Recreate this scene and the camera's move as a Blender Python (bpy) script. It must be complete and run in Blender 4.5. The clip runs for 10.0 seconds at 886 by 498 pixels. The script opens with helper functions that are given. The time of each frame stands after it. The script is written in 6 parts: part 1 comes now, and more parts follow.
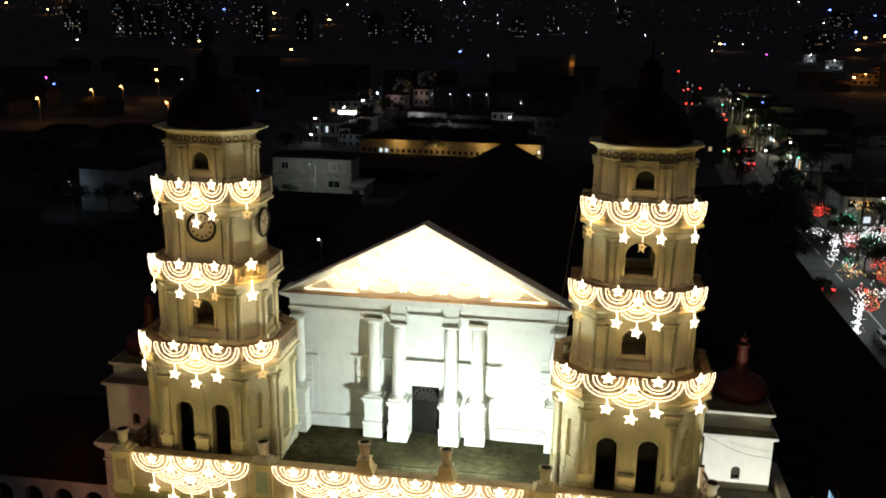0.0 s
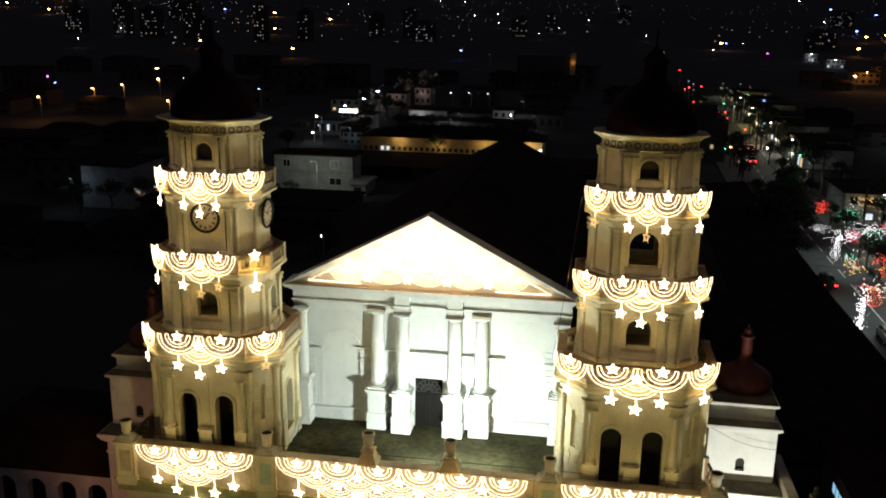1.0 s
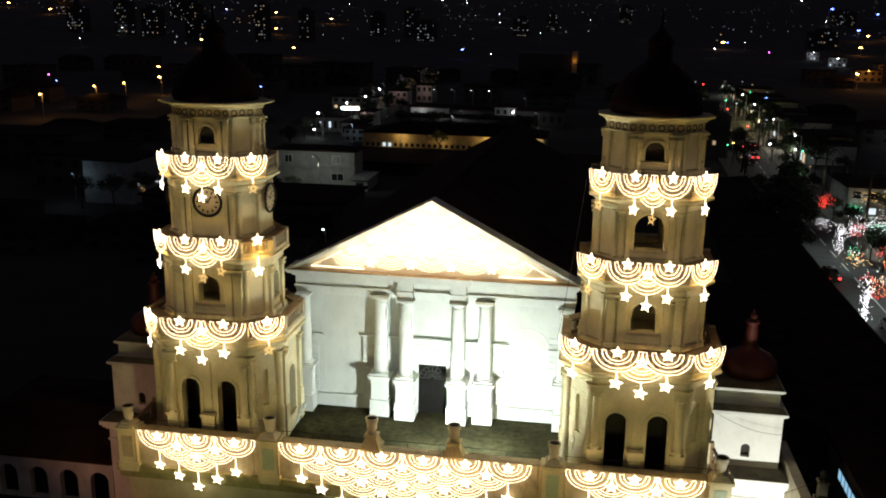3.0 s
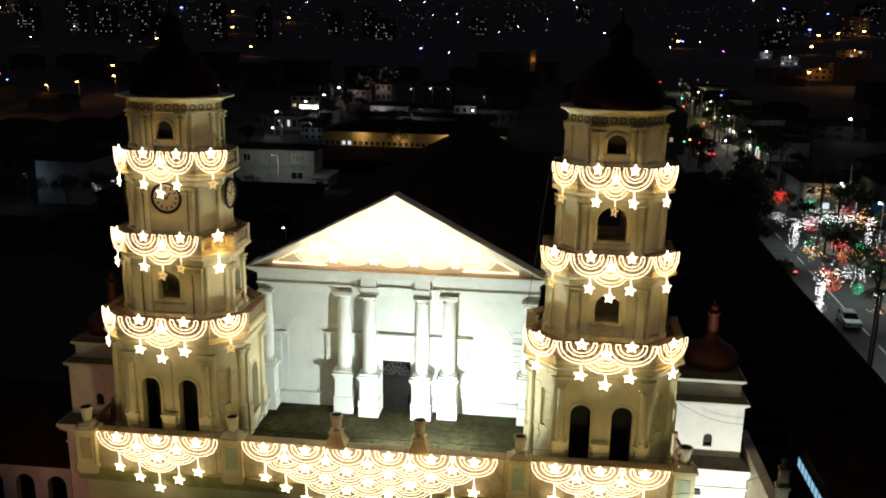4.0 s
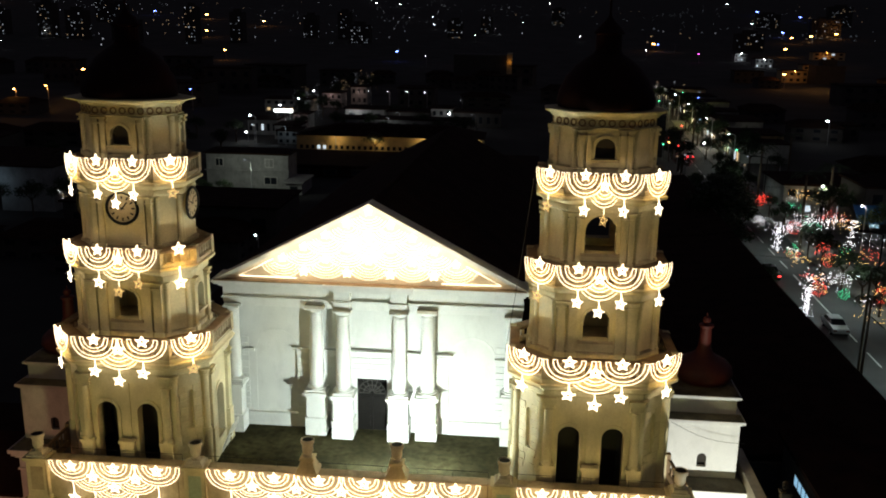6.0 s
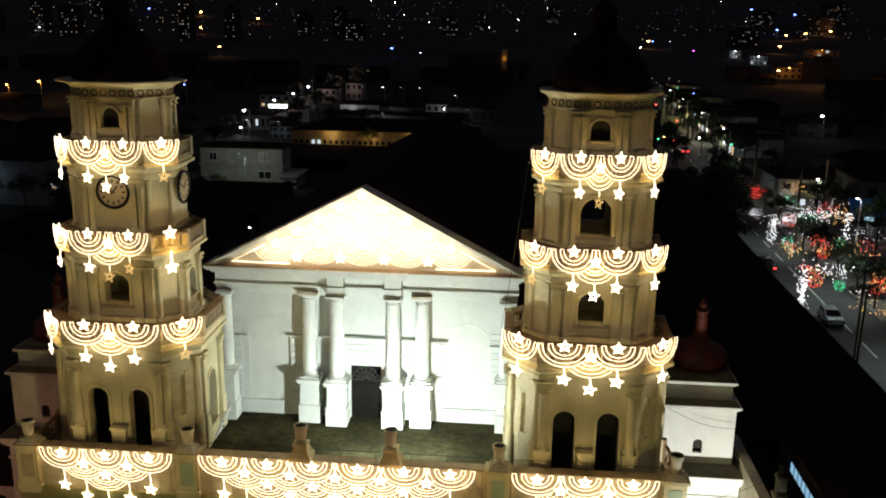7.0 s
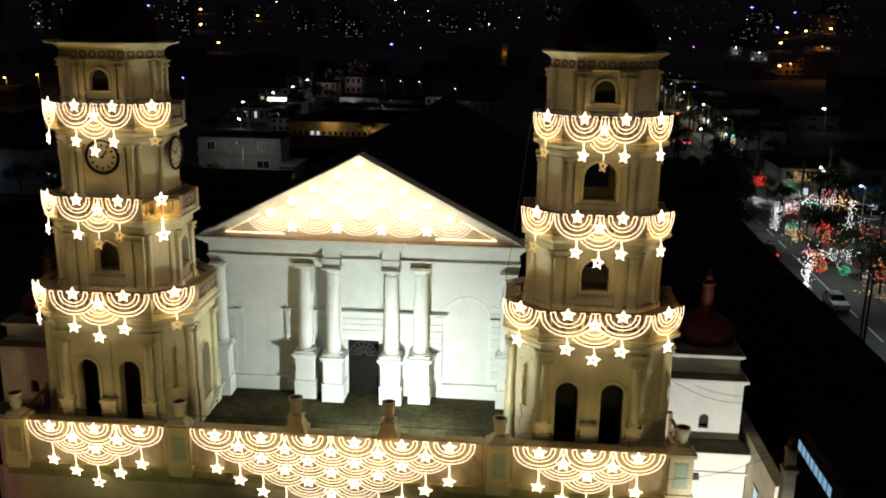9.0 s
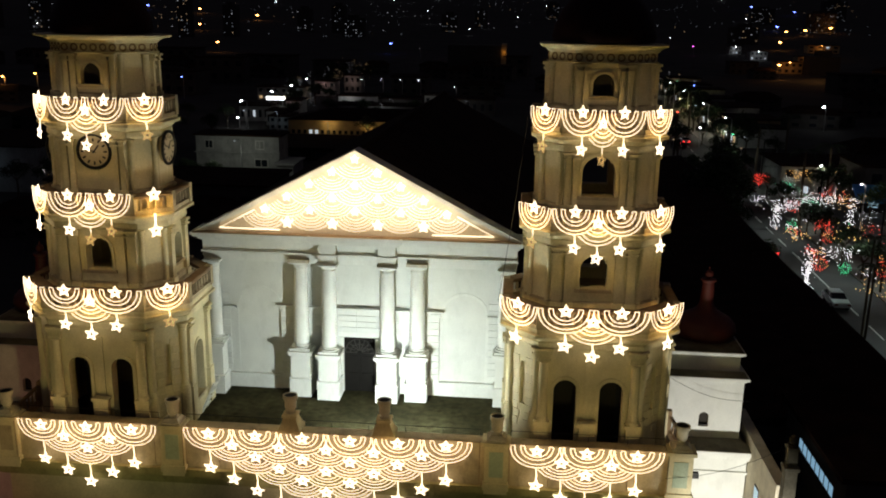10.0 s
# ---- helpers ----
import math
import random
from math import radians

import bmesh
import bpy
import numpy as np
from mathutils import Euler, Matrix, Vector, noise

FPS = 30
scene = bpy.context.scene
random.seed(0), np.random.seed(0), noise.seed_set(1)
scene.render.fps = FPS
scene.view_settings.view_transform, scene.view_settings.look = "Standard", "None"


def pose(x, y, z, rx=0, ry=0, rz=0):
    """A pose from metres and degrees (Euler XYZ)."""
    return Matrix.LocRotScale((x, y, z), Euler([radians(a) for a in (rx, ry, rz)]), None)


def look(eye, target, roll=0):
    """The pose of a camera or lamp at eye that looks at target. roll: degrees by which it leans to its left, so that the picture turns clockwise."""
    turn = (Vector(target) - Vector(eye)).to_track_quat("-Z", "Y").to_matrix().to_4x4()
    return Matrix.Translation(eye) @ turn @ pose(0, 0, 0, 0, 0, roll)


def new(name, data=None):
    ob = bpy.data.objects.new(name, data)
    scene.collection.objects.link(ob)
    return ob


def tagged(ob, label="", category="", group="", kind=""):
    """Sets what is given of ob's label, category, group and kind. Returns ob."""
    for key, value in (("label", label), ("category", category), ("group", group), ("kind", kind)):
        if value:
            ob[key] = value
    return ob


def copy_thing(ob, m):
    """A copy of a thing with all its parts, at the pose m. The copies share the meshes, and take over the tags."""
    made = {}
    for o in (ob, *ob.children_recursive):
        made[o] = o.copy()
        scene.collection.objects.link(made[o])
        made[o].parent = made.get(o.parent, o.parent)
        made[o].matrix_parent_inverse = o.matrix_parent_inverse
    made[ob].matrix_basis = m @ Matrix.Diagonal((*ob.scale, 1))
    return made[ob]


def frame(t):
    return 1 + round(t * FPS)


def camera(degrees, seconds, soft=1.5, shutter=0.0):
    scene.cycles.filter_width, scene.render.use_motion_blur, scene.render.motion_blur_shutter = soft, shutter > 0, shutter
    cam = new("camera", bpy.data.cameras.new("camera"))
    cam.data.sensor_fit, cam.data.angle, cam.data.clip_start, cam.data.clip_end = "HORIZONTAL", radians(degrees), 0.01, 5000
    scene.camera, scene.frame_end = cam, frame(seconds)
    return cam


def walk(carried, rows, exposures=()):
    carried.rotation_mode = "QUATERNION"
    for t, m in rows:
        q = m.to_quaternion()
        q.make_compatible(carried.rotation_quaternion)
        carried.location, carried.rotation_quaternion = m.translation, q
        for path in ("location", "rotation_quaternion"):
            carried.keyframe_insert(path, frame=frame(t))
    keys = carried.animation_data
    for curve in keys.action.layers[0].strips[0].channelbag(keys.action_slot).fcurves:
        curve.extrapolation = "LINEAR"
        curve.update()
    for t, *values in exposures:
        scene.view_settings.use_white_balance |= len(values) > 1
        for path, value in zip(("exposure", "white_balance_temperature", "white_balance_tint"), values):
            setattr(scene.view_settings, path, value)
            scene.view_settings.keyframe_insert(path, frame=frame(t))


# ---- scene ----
cam = camera(52.52, 10.0, soft=1.9)
PATH = [
    (0, (1.556, -1.821, 34.960), (-4.437, 36.404, 24.817), 0.96),
    (0.5, (1.519, -1.841, 34.708), (-4.485, 36.387, 24.579), 1.00),
    (1, (1.401, -1.898, 34.461), (-4.623, 36.322, 24.314), 0.94),
    (1.5, (1.366, -1.891, 34.233), (-4.676, 36.327, 24.092), 0.99),
    (2, (1.342, -1.922, 34.028), (-4.737, 36.293, 23.893), 0.94),
    (3.3, (1.254, -1.864, 33.404), (-4.817, 36.351, 23.264), 0.86),
    (3.5, (1.219, -1.858, 33.329), (-4.278, 36.452, 23.224), 0.79),
    (3.7, (1.175, -1.852, 33.270), (-3.648, 36.555, 23.190), 0.88),
    (4, (1.103, -1.778, 33.232), (-3.233, 36.671, 23.089), 0.98),
    (4.5, (0.985, -1.244, 33.266), (-3.326, 37.208, 23.124), 0.99),
    (5, (0.829, -0.185, 33.221), (-3.432, 38.290, 23.145), 0.99),
    (5.5, (0.750, 0.815, 33.119), (-3.018, 39.368, 23.148), 0.96),
    (7, (0.791, 1.455, 32.105), (-2.334, 40.041, 22.038), 0.96),
    (7.5, (0.826, 1.579, 31.671), (-2.327, 40.157, 21.583), 0.95),
    (8, (0.819, 1.732, 31.260), (-2.323, 40.309, 21.166), 0.98),
    (8.5, (0.806, 1.977, 30.780), (-2.319, 40.546, 20.649), 0.97),
    (9, (0.775, 2.313, 30.309), (-2.344, 40.885, 20.185), 0.98),
    (9.5, (0.829, 2.677, 30.061), (-2.284, 41.253, 19.952), 0.97),
    (10, (0.890, 2.830, 29.983), (-2.213, 41.401, 19.851), 0.97),
]
walk(cam, [(t, look(eye, target, roll)) for t, eye, target, roll in PATH],
     exposures=((0.0, 0.12, 6640, 13), (5.5, 0.0, 6620, 13), (7.0, -0.1, 6620, 13), (8.5, -0.3, 6680, 14), (10.0, -0.58, 6780, 16)))

# ---- world, sun, lights ----
G = 1.5            # street level
wd = bpy.data.worlds.new("night_sky")
scene.world = wd
wd.use_nodes = True
bg = wd.node_tree.nodes["Background"]
bg.inputs["Color"].default_value = (0.34, 0.33, 0.44, 1)
bg.inputs["Strength"].default_value = 0.065


def lamp(name, kind, m, energy, colour, size=0.3, angle=100, blend=0.6, size_y=None):
    data = bpy.data.lights.new(name, kind)
    data.energy, data.color = energy, colour
    if kind == "SPOT":
        data.spot_size, data.spot_blend, data.shadow_soft_size = radians(angle), blend, size
    elif kind == "AREA":
        data.shape, data.size, data.size_y = "RECTANGLE", size, size_y or size
    else:
        data.shadow_soft_size = size
    ob = new(name, data)
    ob.matrix_world = m
    return ob


COOL = (0.84, 1.0, 0.94)
# floodlight on the terrace in front of the paired columns
lamp("terrace_flood_lamp", "SPOT", look((-4.9, 42.4, 10.85), (-4.7, 49.2, 13.7)), 4500, COOL, 0.15, 176, 0.35)
# floodlight for the side chapel, standing low in the yard
lamp("yard_flood_lamp", "SPOT", look((12.5, 36.6, 3.2), (11.3, 46.7, 10.4)), 7800, (0.97, 1.0, 0.9), 0.2, 66, 0.6)
# weaker floods at street level in front of the church
lamp("plaza_lamp_a", "SPOT", look((-19.0, 26.0, 6.0), (-19.0, 43.0, 15.0)), 1450, (0.94, 1.0, 0.42), 0.5, 74, 0.8)
lamp("plaza_lamp_b", "SPOT", look((4.6, 26.0, 6.0), (4.6, 43.0, 15.0)), 1450, (0.94, 1.0, 0.42), 0.5, 74, 0.8)
lamp("left_yard_lamp", "SPOT", look((-30.0, 38.0, 5.0), (-26.5, 46.7, 9.5)), 480, (1.0, 0.47, 0.27), 0.4, 120, 0.8)

# ---- materials ----


def mat(name, base, rough=0.7, metal=0.0, vary=0.25, grain=0.12, scale=0.6, fine=14.0, bump=0.15, dirt=None, dirt_amount=0.0, spec=0.4):
    m = bpy.data.materials.new(name)
    m.use_nodes = True
    nt = m.node_tree
    bs = nt.nodes["Principled BSDF"]
    tc = nt.nodes.new("ShaderNodeTexCoord")
    big = nt.nodes.new("ShaderNodeTexNoise")
    big.inputs["Scale"].default_value, big.inputs["Detail"].default_value = scale, 5
    small = nt.nodes.new("ShaderNodeTexNoise")
    small.inputs["Scale"].default_value, small.inputs["Detail"].default_value = fine, 4
    nt.links.new(tc.outputs["Object"], big.inputs["Vector"])
    nt.links.new(tc.outputs["Object"], small.inputs["Vector"])
    ramp = nt.nodes.new("ShaderNodeMapRange")
    ramp.inputs["From Min"].default_value, ramp.inputs["From Max"].default_value = 0.3, 0.7
    ramp.inputs["To Min"].default_value, ramp.inputs["To Max"].default_value = 1 - vary, 1 + vary * 0.4
    nt.links.new(big.outputs["Fac"], ramp.inputs["Value"])
    ramp2 = nt.nodes.new("ShaderNodeMapRange")
    ramp2.inputs["From Min"].default_value, ramp2.inputs["From Max"].default_value = 0.25, 0.75
    ramp2.inputs["To Min"].default_value, ramp2.inputs["To Max"].default_value = 1 - grain, 1 + grain
    nt.links.new(small.outputs["Fac"], ramp2.inputs["Value"])
    mul = nt.nodes.new("ShaderNodeMath")
    mul.operation = "MULTIPLY"
    nt.links.new(ramp.outputs[0], mul.inputs[0])
    nt.links.new(ramp2.outputs[0], mul.inputs[1])
    info = nt.nodes.new("ShaderNodeObjectInfo")
    ramp3 = nt.nodes.new("ShaderNodeMapRange")
    ramp3.inputs["To Min"].default_value, ramp3.inputs["To Max"].default_value = 0.93, 1.05
    nt.links.new(info.outputs["Random"], ramp3.inputs["Value"])
    mul2 = nt.nodes.new("ShaderNodeMath")
    mul2.operation = "MULTIPLY"
    nt.links.new(mul.outputs[0], mul2.inputs[0])
    nt.links.new(ramp3.outputs[0], mul2.inputs[1])
    sc = nt.nodes.new("ShaderNodeVectorMath")
    sc.operation = "SCALE"
    sc.inputs[0].default_value = base
    nt.links.new(mul2.outputs[0], sc.inputs["Scale"])
    out = sc.outputs[0]
    if dirt:
        streak = nt.nodes.new("ShaderNodeTexNoise")
        mp = nt.nodes.new("ShaderNodeMapping")
        mp.inputs["Scale"].default_value = (1.2, 1.2, 0.55)
        nt.links.new(tc.outputs["Object"], mp.inputs["Vector"])
        nt.links.new(mp.outputs[0], streak.inputs["Vector"])
        streak.inputs["Scale"].default_value, streak.inputs["Detail"].default_value = 1.3, 7
        streak.inputs["Roughness"].default_value = 0.65
        rr = nt.nodes.new("ShaderNodeMapRange")
        rr.inputs["From Min"].default_value, rr.inputs["From Max"].default_value = 0.50, 0.72
        rr.inputs["To Max"].default_value = dirt_amount
        nt.links.new(streak.outputs["Fac"], rr.inputs["Value"])
        mx = nt.nodes.new("ShaderNodeMix")
        mx.data_type = "RGBA"
        nt.links.new(rr.outputs[0], mx.inputs["Factor"])
        nt.links.new(out, mx.inputs["A"])
        mx.inputs["B"].default_value = (*dirt, 1)
        out = mx.outputs["Result"]
    nt.links.new(out, bs.inputs["Base Color"])
    bs.inputs["Roughness"].default_value, bs.inputs["Metallic"].default_value = rough, metal
    bs.inputs["Specular IOR Level"].default_value = spec
    if bump:
        bp = nt.nodes.new("ShaderNodeBump")
        bp.inputs["Strength"].default_value, bp.inputs["Distance"].default_value = bump, 0.02
        nt.links.new(small.outputs["Fac"], bp.inputs["Height"])
        nt.links.new(bp.outputs[0], bs.inputs["Normal"])
    return m


def glow(name, colour, strength):
    m = bpy.data.materials.new(name)
    m.use_nodes = True
    bs = m.node_tree.nodes["Principled BSDF"]
    bs.inputs["Base Color"].default_value = (0.3, 0.3, 0.3, 1)
    bs.inputs["Emission Color"].default_value = (*colour, 1)
    bs.inputs["Emission Strength"].default_value = strength
    return m


M = {
    "cream": mat("cream_plaster", (0.68, 0.60, 0.37), 0.8, vary=0.22, dirt=(0.26, 0.21, 0.13), dirt_amount=0.32),
    "creamdark": mat("weathered_cream_cornice", (0.52, 0.43, 0.27), 0.8, vary=0.35, dirt=(0.12, 0.10, 0.07), dirt_amount=0.65),
    "white": mat("white_plaster", (0.74, 0.75, 0.71), 0.75, vary=0.1, grain=0.05, dirt=(0.45, 0.46, 0.42), dirt_amount=0.35),
    "green": mat("pale_green_pilaster_paint", (0.42, 0.50, 0.36), 0.75, dirt=(0.2, 0.2, 0.15), dirt_amount=0.5),
    "olive": mat("mossy_olive_cornice", (0.40, 0.36, 0.16), 0.85, vary=0.45, dirt=(0.14, 0.12, 0.05), dirt_amount=0.7),
    "cement": mat("weathered_roof_cement", (0.17, 0.155, 0.115), 0.95, vary=0.5, grain=0.25, scale=0.8, dirt=(0.06, 0.055, 0.04), dirt_amount=0.8, spec=0.15),
    "pink": mat("off_white_side_plaster", (0.66, 0.62, 0.56), 0.8, dirt=(0.3, 0.26, 0.22), dirt_amount=0.4),
    "floor": mat("mossy_terrace_cement", (0.055, 0.05, 0.024), 1.0, vary=0.65, grain=0.4, scale=0.35, fine=2.6, bump=0.3, dirt=(0.02, 0.014, 0.006), dirt_amount=0.95, spec=0.08),
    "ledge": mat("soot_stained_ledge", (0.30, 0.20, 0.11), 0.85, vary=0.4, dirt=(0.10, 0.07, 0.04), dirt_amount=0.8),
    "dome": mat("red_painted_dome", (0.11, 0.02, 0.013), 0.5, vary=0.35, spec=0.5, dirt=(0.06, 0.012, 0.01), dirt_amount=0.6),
    # shaded copy of the red dome paint, darkened as if unlit
    "domeshade": mat("night_shaded_tower_dome", (0.022, 0.005, 0.004), 0.6, vary=0.35, spec=0.12),
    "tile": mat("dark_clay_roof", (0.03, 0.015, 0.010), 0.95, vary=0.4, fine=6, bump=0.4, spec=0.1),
    "wood": mat("dark_carved_wood", (0.008, 0.0065, 0.0055), 0.6, vary=0.5, spec=0.12),
    "tracery": mat("weathered_tracery_wood", (0.05, 0.045, 0.04), 0.7),
    # near-black tone painted as shade inside openings; also colours the pier cap
    "inner": mat("painted_shade_and_dark_cap", (0.035, 0.03, 0.024), 0.9),
    "urn": mat("grey_cement_urn", (0.62, 0.56, 0.43), 0.85, vary=0.35, dirt=(0.2, 0.18, 0.12), dirt_amount=0.4),
    "dark": mat("black_iron", (0.02, 0.02, 0.02), 0.5, metal=0.6),
    "clock": mat("yellowed_clock_face", (0.55, 0.44, 0.27), 0.5, vary=0.15),
    "asphalt": mat("asphalt", (0.07, 0.07, 0.068), 0.75, vary=0.4, scale=0.2, fine=30),
    "ground": mat("city_ground", (0.035, 0.034, 0.03), 0.9, vary=0.6, scale=0.05, fine=2),
    "paint": mat("road_paint", (0.72, 0.72, 0.70), 0.6, vary=0.3),
    "pave": mat("pavement_slab", (0.18, 0.17, 0.15), 0.8),
    "wall_a": mat("grey_house_wall", (0.34, 0.33, 0.31), 0.85, dirt=(0.1, 0.1, 0.1), dirt_amount=0.5),
    # darker wall copy, the missing light at night is put into its colour
    "wall_b": mat("night_darkened_wall", (0.07, 0.064, 0.058), 0.9),
    "wall_c": mat("ochre_house_wall", (0.60, 0.46, 0.24), 0.85),
    "leaf": mat("dark_foliage", (0.032, 0.055, 0.019), 0.6, vary=0.5, scale=2),
    "bark": mat("tree_bark", (0.10, 0.075, 0.05), 0.9),
    "glass": mat("dark_window_glass", (0.02, 0.024, 0.03), 0.12, bump=0),
    "metal": mat("galvanised_steel", (0.4, 0.4, 0.4), 0.45, metal=0.7),
    "carw": mat("silver_car_paint", (0.3, 0.32, 0.33), 0.3, vary=0.05, bump=0),
    "carr": mat("dark_car_paint", (0.05, 0.05, 0.06), 0.3, vary=0.05, bump=0),
    "rubber": mat("tyre_rubber", (0.02, 0.02, 0.02), 0.9),
    "rope": glow("warm_led_rope", (1.0, 0.81, 0.53), 6.5),
    "star": glow("warm_led_star", (1.0, 0.85, 0.60), 7.5),
    "ropehot": glow("bright_led_rope", (1.0, 0.84, 0.58), 5.0),
    "dimstar": glow("dim_led_star", (1.0, 0.62, 0.20), 1.6),
    "lamp_o": glow("sodium_lamp", (1.0, 0.42, 0.10), 34.0),
    "lamp_w": glow("white_led_lamp", (0.85, 0.95, 1.0), 40.0),
    "lamp_r": glow("red_signal_lamp", (1.0, 0.03, 0.03), 10.0),
    "lamp_b": glow("blue_sign_lamp", (0.12, 0.2, 1.0), 18.0),
    "win_w": glow("cool_lit_window", (0.75, 0.9, 1.0), 0.9),
    "win_y": glow("warm_lit_window", (1.0, 0.7, 0.35), 0.7),
    "win_c": glow("cyan_lit_window", (0.36, 0.72, 1.0), 0.7),
    "win_b": glow("blue_lit_window", (0.45, 0.8, 1.0), 0.8),
    "far_w": glow("far_white_window", (0.8, 0.9, 1.0), 0.55),
    "far_y": glow("far_warm_window", (1.0, 0.72, 0.42), 0.4),
    "far_d": glow("far_dim_window", (0.7, 0.85, 1.0), 0.16),
    "led_r": glow("red_led_points", (1.0, 0.07, 0.045), 10.0),
    "led_w": glow("white_led_points", (0.95, 0.97, 1.0), 12.0),
    "led_g": glow("green_led_points", (0.07, 1.0, 0.42), 7.0),
    "tymp": mat("cream_tympanum_plaster", (0.80, 0.74, 0.60), 0.8, vary=0.2),
    "lamp_m": glow("magenta_sign_lamp", (1.0, 0.1, 0.8), 14.0),
    "led_y": glow("amber_led_points", (1.0, 0.55, 0.15), 11.0),
}

# ---- mesh helpers ----


def box(bm, x0, x1, y0, y1, z0, z1, m=None):
    pts = [(x0, y0, z0), (x1, y0, z0), (x1, y1, z0), (x0, y1, z0), (x0, y0, z1), (x1, y0, z1), (x1, y1, z1), (x0, y1, z1)]
    v = [bm.verts.new(m @ Vector(p) if m else p) for p in pts]
    for f in ((3, 2, 1, 0), (4, 5, 6, 7), (0, 1, 5, 4), (1, 2, 6, 5), (2, 3, 7, 6), (3, 0, 4, 7)):
        bm.faces.new([v[i] for i in f])


def loft(bm, rings, caps=True):
    """Closed rings of equal length, joined one after another."""
    vs = [[bm.verts.new(p) for p in r] for r in rings]
    n = len(vs[0])
    for a, b in zip(vs, vs[1:]):
        for i in range(n):
            bm.faces.new((a[i], a[(i + 1) % n], b[(i + 1) % n], b[i]))
    if caps:
        bm.faces.new(list(reversed(vs[0])))
        bm.faces.new(vs[-1])


def revolve(bm, profile, n=16, cx=0.0, cy=0.0, caps=True):
    loft(bm, [[(cx + r * math.cos(2 * math.pi * i / n), cy + r * math.sin(2 * math.pi * i / n), z) for i in range(n)] for r, z in profile], caps)


SHORT = 0.8        # the towers' sides are shorter than their fronts by twice this


def octa(hw, c):
    """Corners of a tower's plan: half width hw, less deep by SHORT, its corners cut by c, anticlockwise from the front's left end."""
    s, d = hw - c, hw - SHORT
    t = d - c
    return [(-s, -d), (s, -d), (hw, -t), (hw, t), (s, d), (-s, d), (-hw, t), (-hw, -t)]


def octa_loft(bm, levels, cx, cy, caps=True):
    loft(bm, [[(cx + x, cy + y, z) for x, y in octa(hw, c)] for z, hw, c in levels], caps)


def square_loft(bm, levels, cx, cy):
    loft(bm, [[(cx - h, cy - h, z), (cx + h, cy - h, z), (cx + h, cy + h, z), (cx - h, cy + h, z)] for z, h in levels])


def tube(bm, pts, r, n=5, closed=False):
    pts = [Vector(p) for p in pts]
    rings = []
    for i, p in enumerate(pts):
        a = pts[i - 1] if i or closed else pts[0]
        b = pts[(i + 1) % len(pts)] if i + 1 < len(pts) or closed else pts[-1]
        d = (b - a).normalized()
        side = d.cross(Vector((0, 1, 0)))
        if side.length < 0.05:
            side = d.cross(Vector((1, 0, 0)))
        side.normalize()
        up = side.cross(d)
        rings.append([p + (side * math.cos(2 * math.pi * k / n) + up * math.sin(2 * math.pi * k / n)) * r for k in range(n)])
    if closed:
        rings.append(rings[0])
    loft(bm, rings, not closed)


def panel(bm, x0, x1, z0, z1, y0, y1, holes, m):
    """A wall from y0 (outer face) to y1 with arched openings (centre, width, sill, spring) cut right through."""
    def quad(pts):
        bm.faces.new([bm.verts.new(m @ Vector(p)) for p in pts])

    def solid(a, b, c, d):
        quad([(a, y0, c), (b, y0, c), (b, y0, d), (a, y0, d)])
        quad([(b, y1, c), (a, y1, c), (a, y1, d), (b, y1, d)])
    x = x0
    for xc, w, sill, spring in sorted(holes):
        a, b, r = xc - w / 2, xc + w / 2, w / 2
        solid(x, a, z0, z1)
        if sill > z0:
            solid(a, b, z0, sill)
            quad([(a, y0, sill), (b, y0, sill), (b, y1, sill), (a, y1, sill)])
        quad([(a, y0, sill), (a, y1, sill), (a, y1, spring), (a, y0, spring)])
        quad([(b, y0, sill), (b, y0, spring), (b, y1, spring), (b, y1, sill)])
        arc = [(xc - r * math.cos(math.pi * k / 12), spring + r * math.sin(math.pi * k / 12)) for k in range(13)]
        for (xa, za), (xb, zb) in zip(arc, arc[1:]):
            quad([(xa, y0, za), (xb, y0, zb), (xb, y0, z1), (xa, y0, z1)])
            quad([(xb, y1, zb), (xa, y1, za), (xa, y1, z1), (xb, y1, z1)])
            quad([(xa, y0, za), (xa, y1, za), (xb, y1, zb), (xb, y0, zb)])
        x = b
    solid(x, x1, z0, z1)
    quad([(x0, y0, z1), (x1, y0, z1), (x1, y1, z1), (x0, y1, z1)])
    quad([(x0, y0, z0), (x0, y1, z0), (x1, y1, z0), (x1, y0, z0)])
    quad([(x0, y0, z0), (x0, y0, z1), (x0, y1, z1), (x0, y1, z0)])
    quad([(x1, y0, z0), (x1, y1, z0), (x1, y1, z1), (x1, y0, z1)])


def arch_ring(bm, xc, w, sill, spring, y0, y1, t, m, feet=True):
    """A raised moulding of width t round an arched opening."""
    r = w / 2
    inner = [(xc - r * math.cos(math.pi * k / 12), spring + r * math.sin(math.pi * k / 12)) for k in range(13)]
    outer = [(xc - (r + t) * math.cos(math.pi * k / 12), spring + (r + t) * math.sin(math.pi * k / 12)) for k in range(13)]
    if feet:
        inner = [(xc - r, sill)] + inner + [(xc + r, sill)]
        outer = [(xc - r - t, sill)] + outer + [(xc + r + t, sill)]
    loft(bm, [[m @ Vector((xi, y0, zi)), m @ Vector((xo, y0, zo)), m @ Vector((xo, y1, zo)), m @ Vector((xi, y1, zi))] for (xi, zi), (xo, zo) in zip(inner, outer)])


def mesh_of(bm, name, material, smooth=False):
    bmesh.ops.recalc_face_normals(bm, faces=bm.faces)
    me = bpy.data.meshes.new(name)
    bm.to_mesh(me)
    bm.free()
    me.materials.append(material)
    if smooth:
        me.shade_smooth()
        me.set_sharp_from_angle(angle=radians(35))
    return me


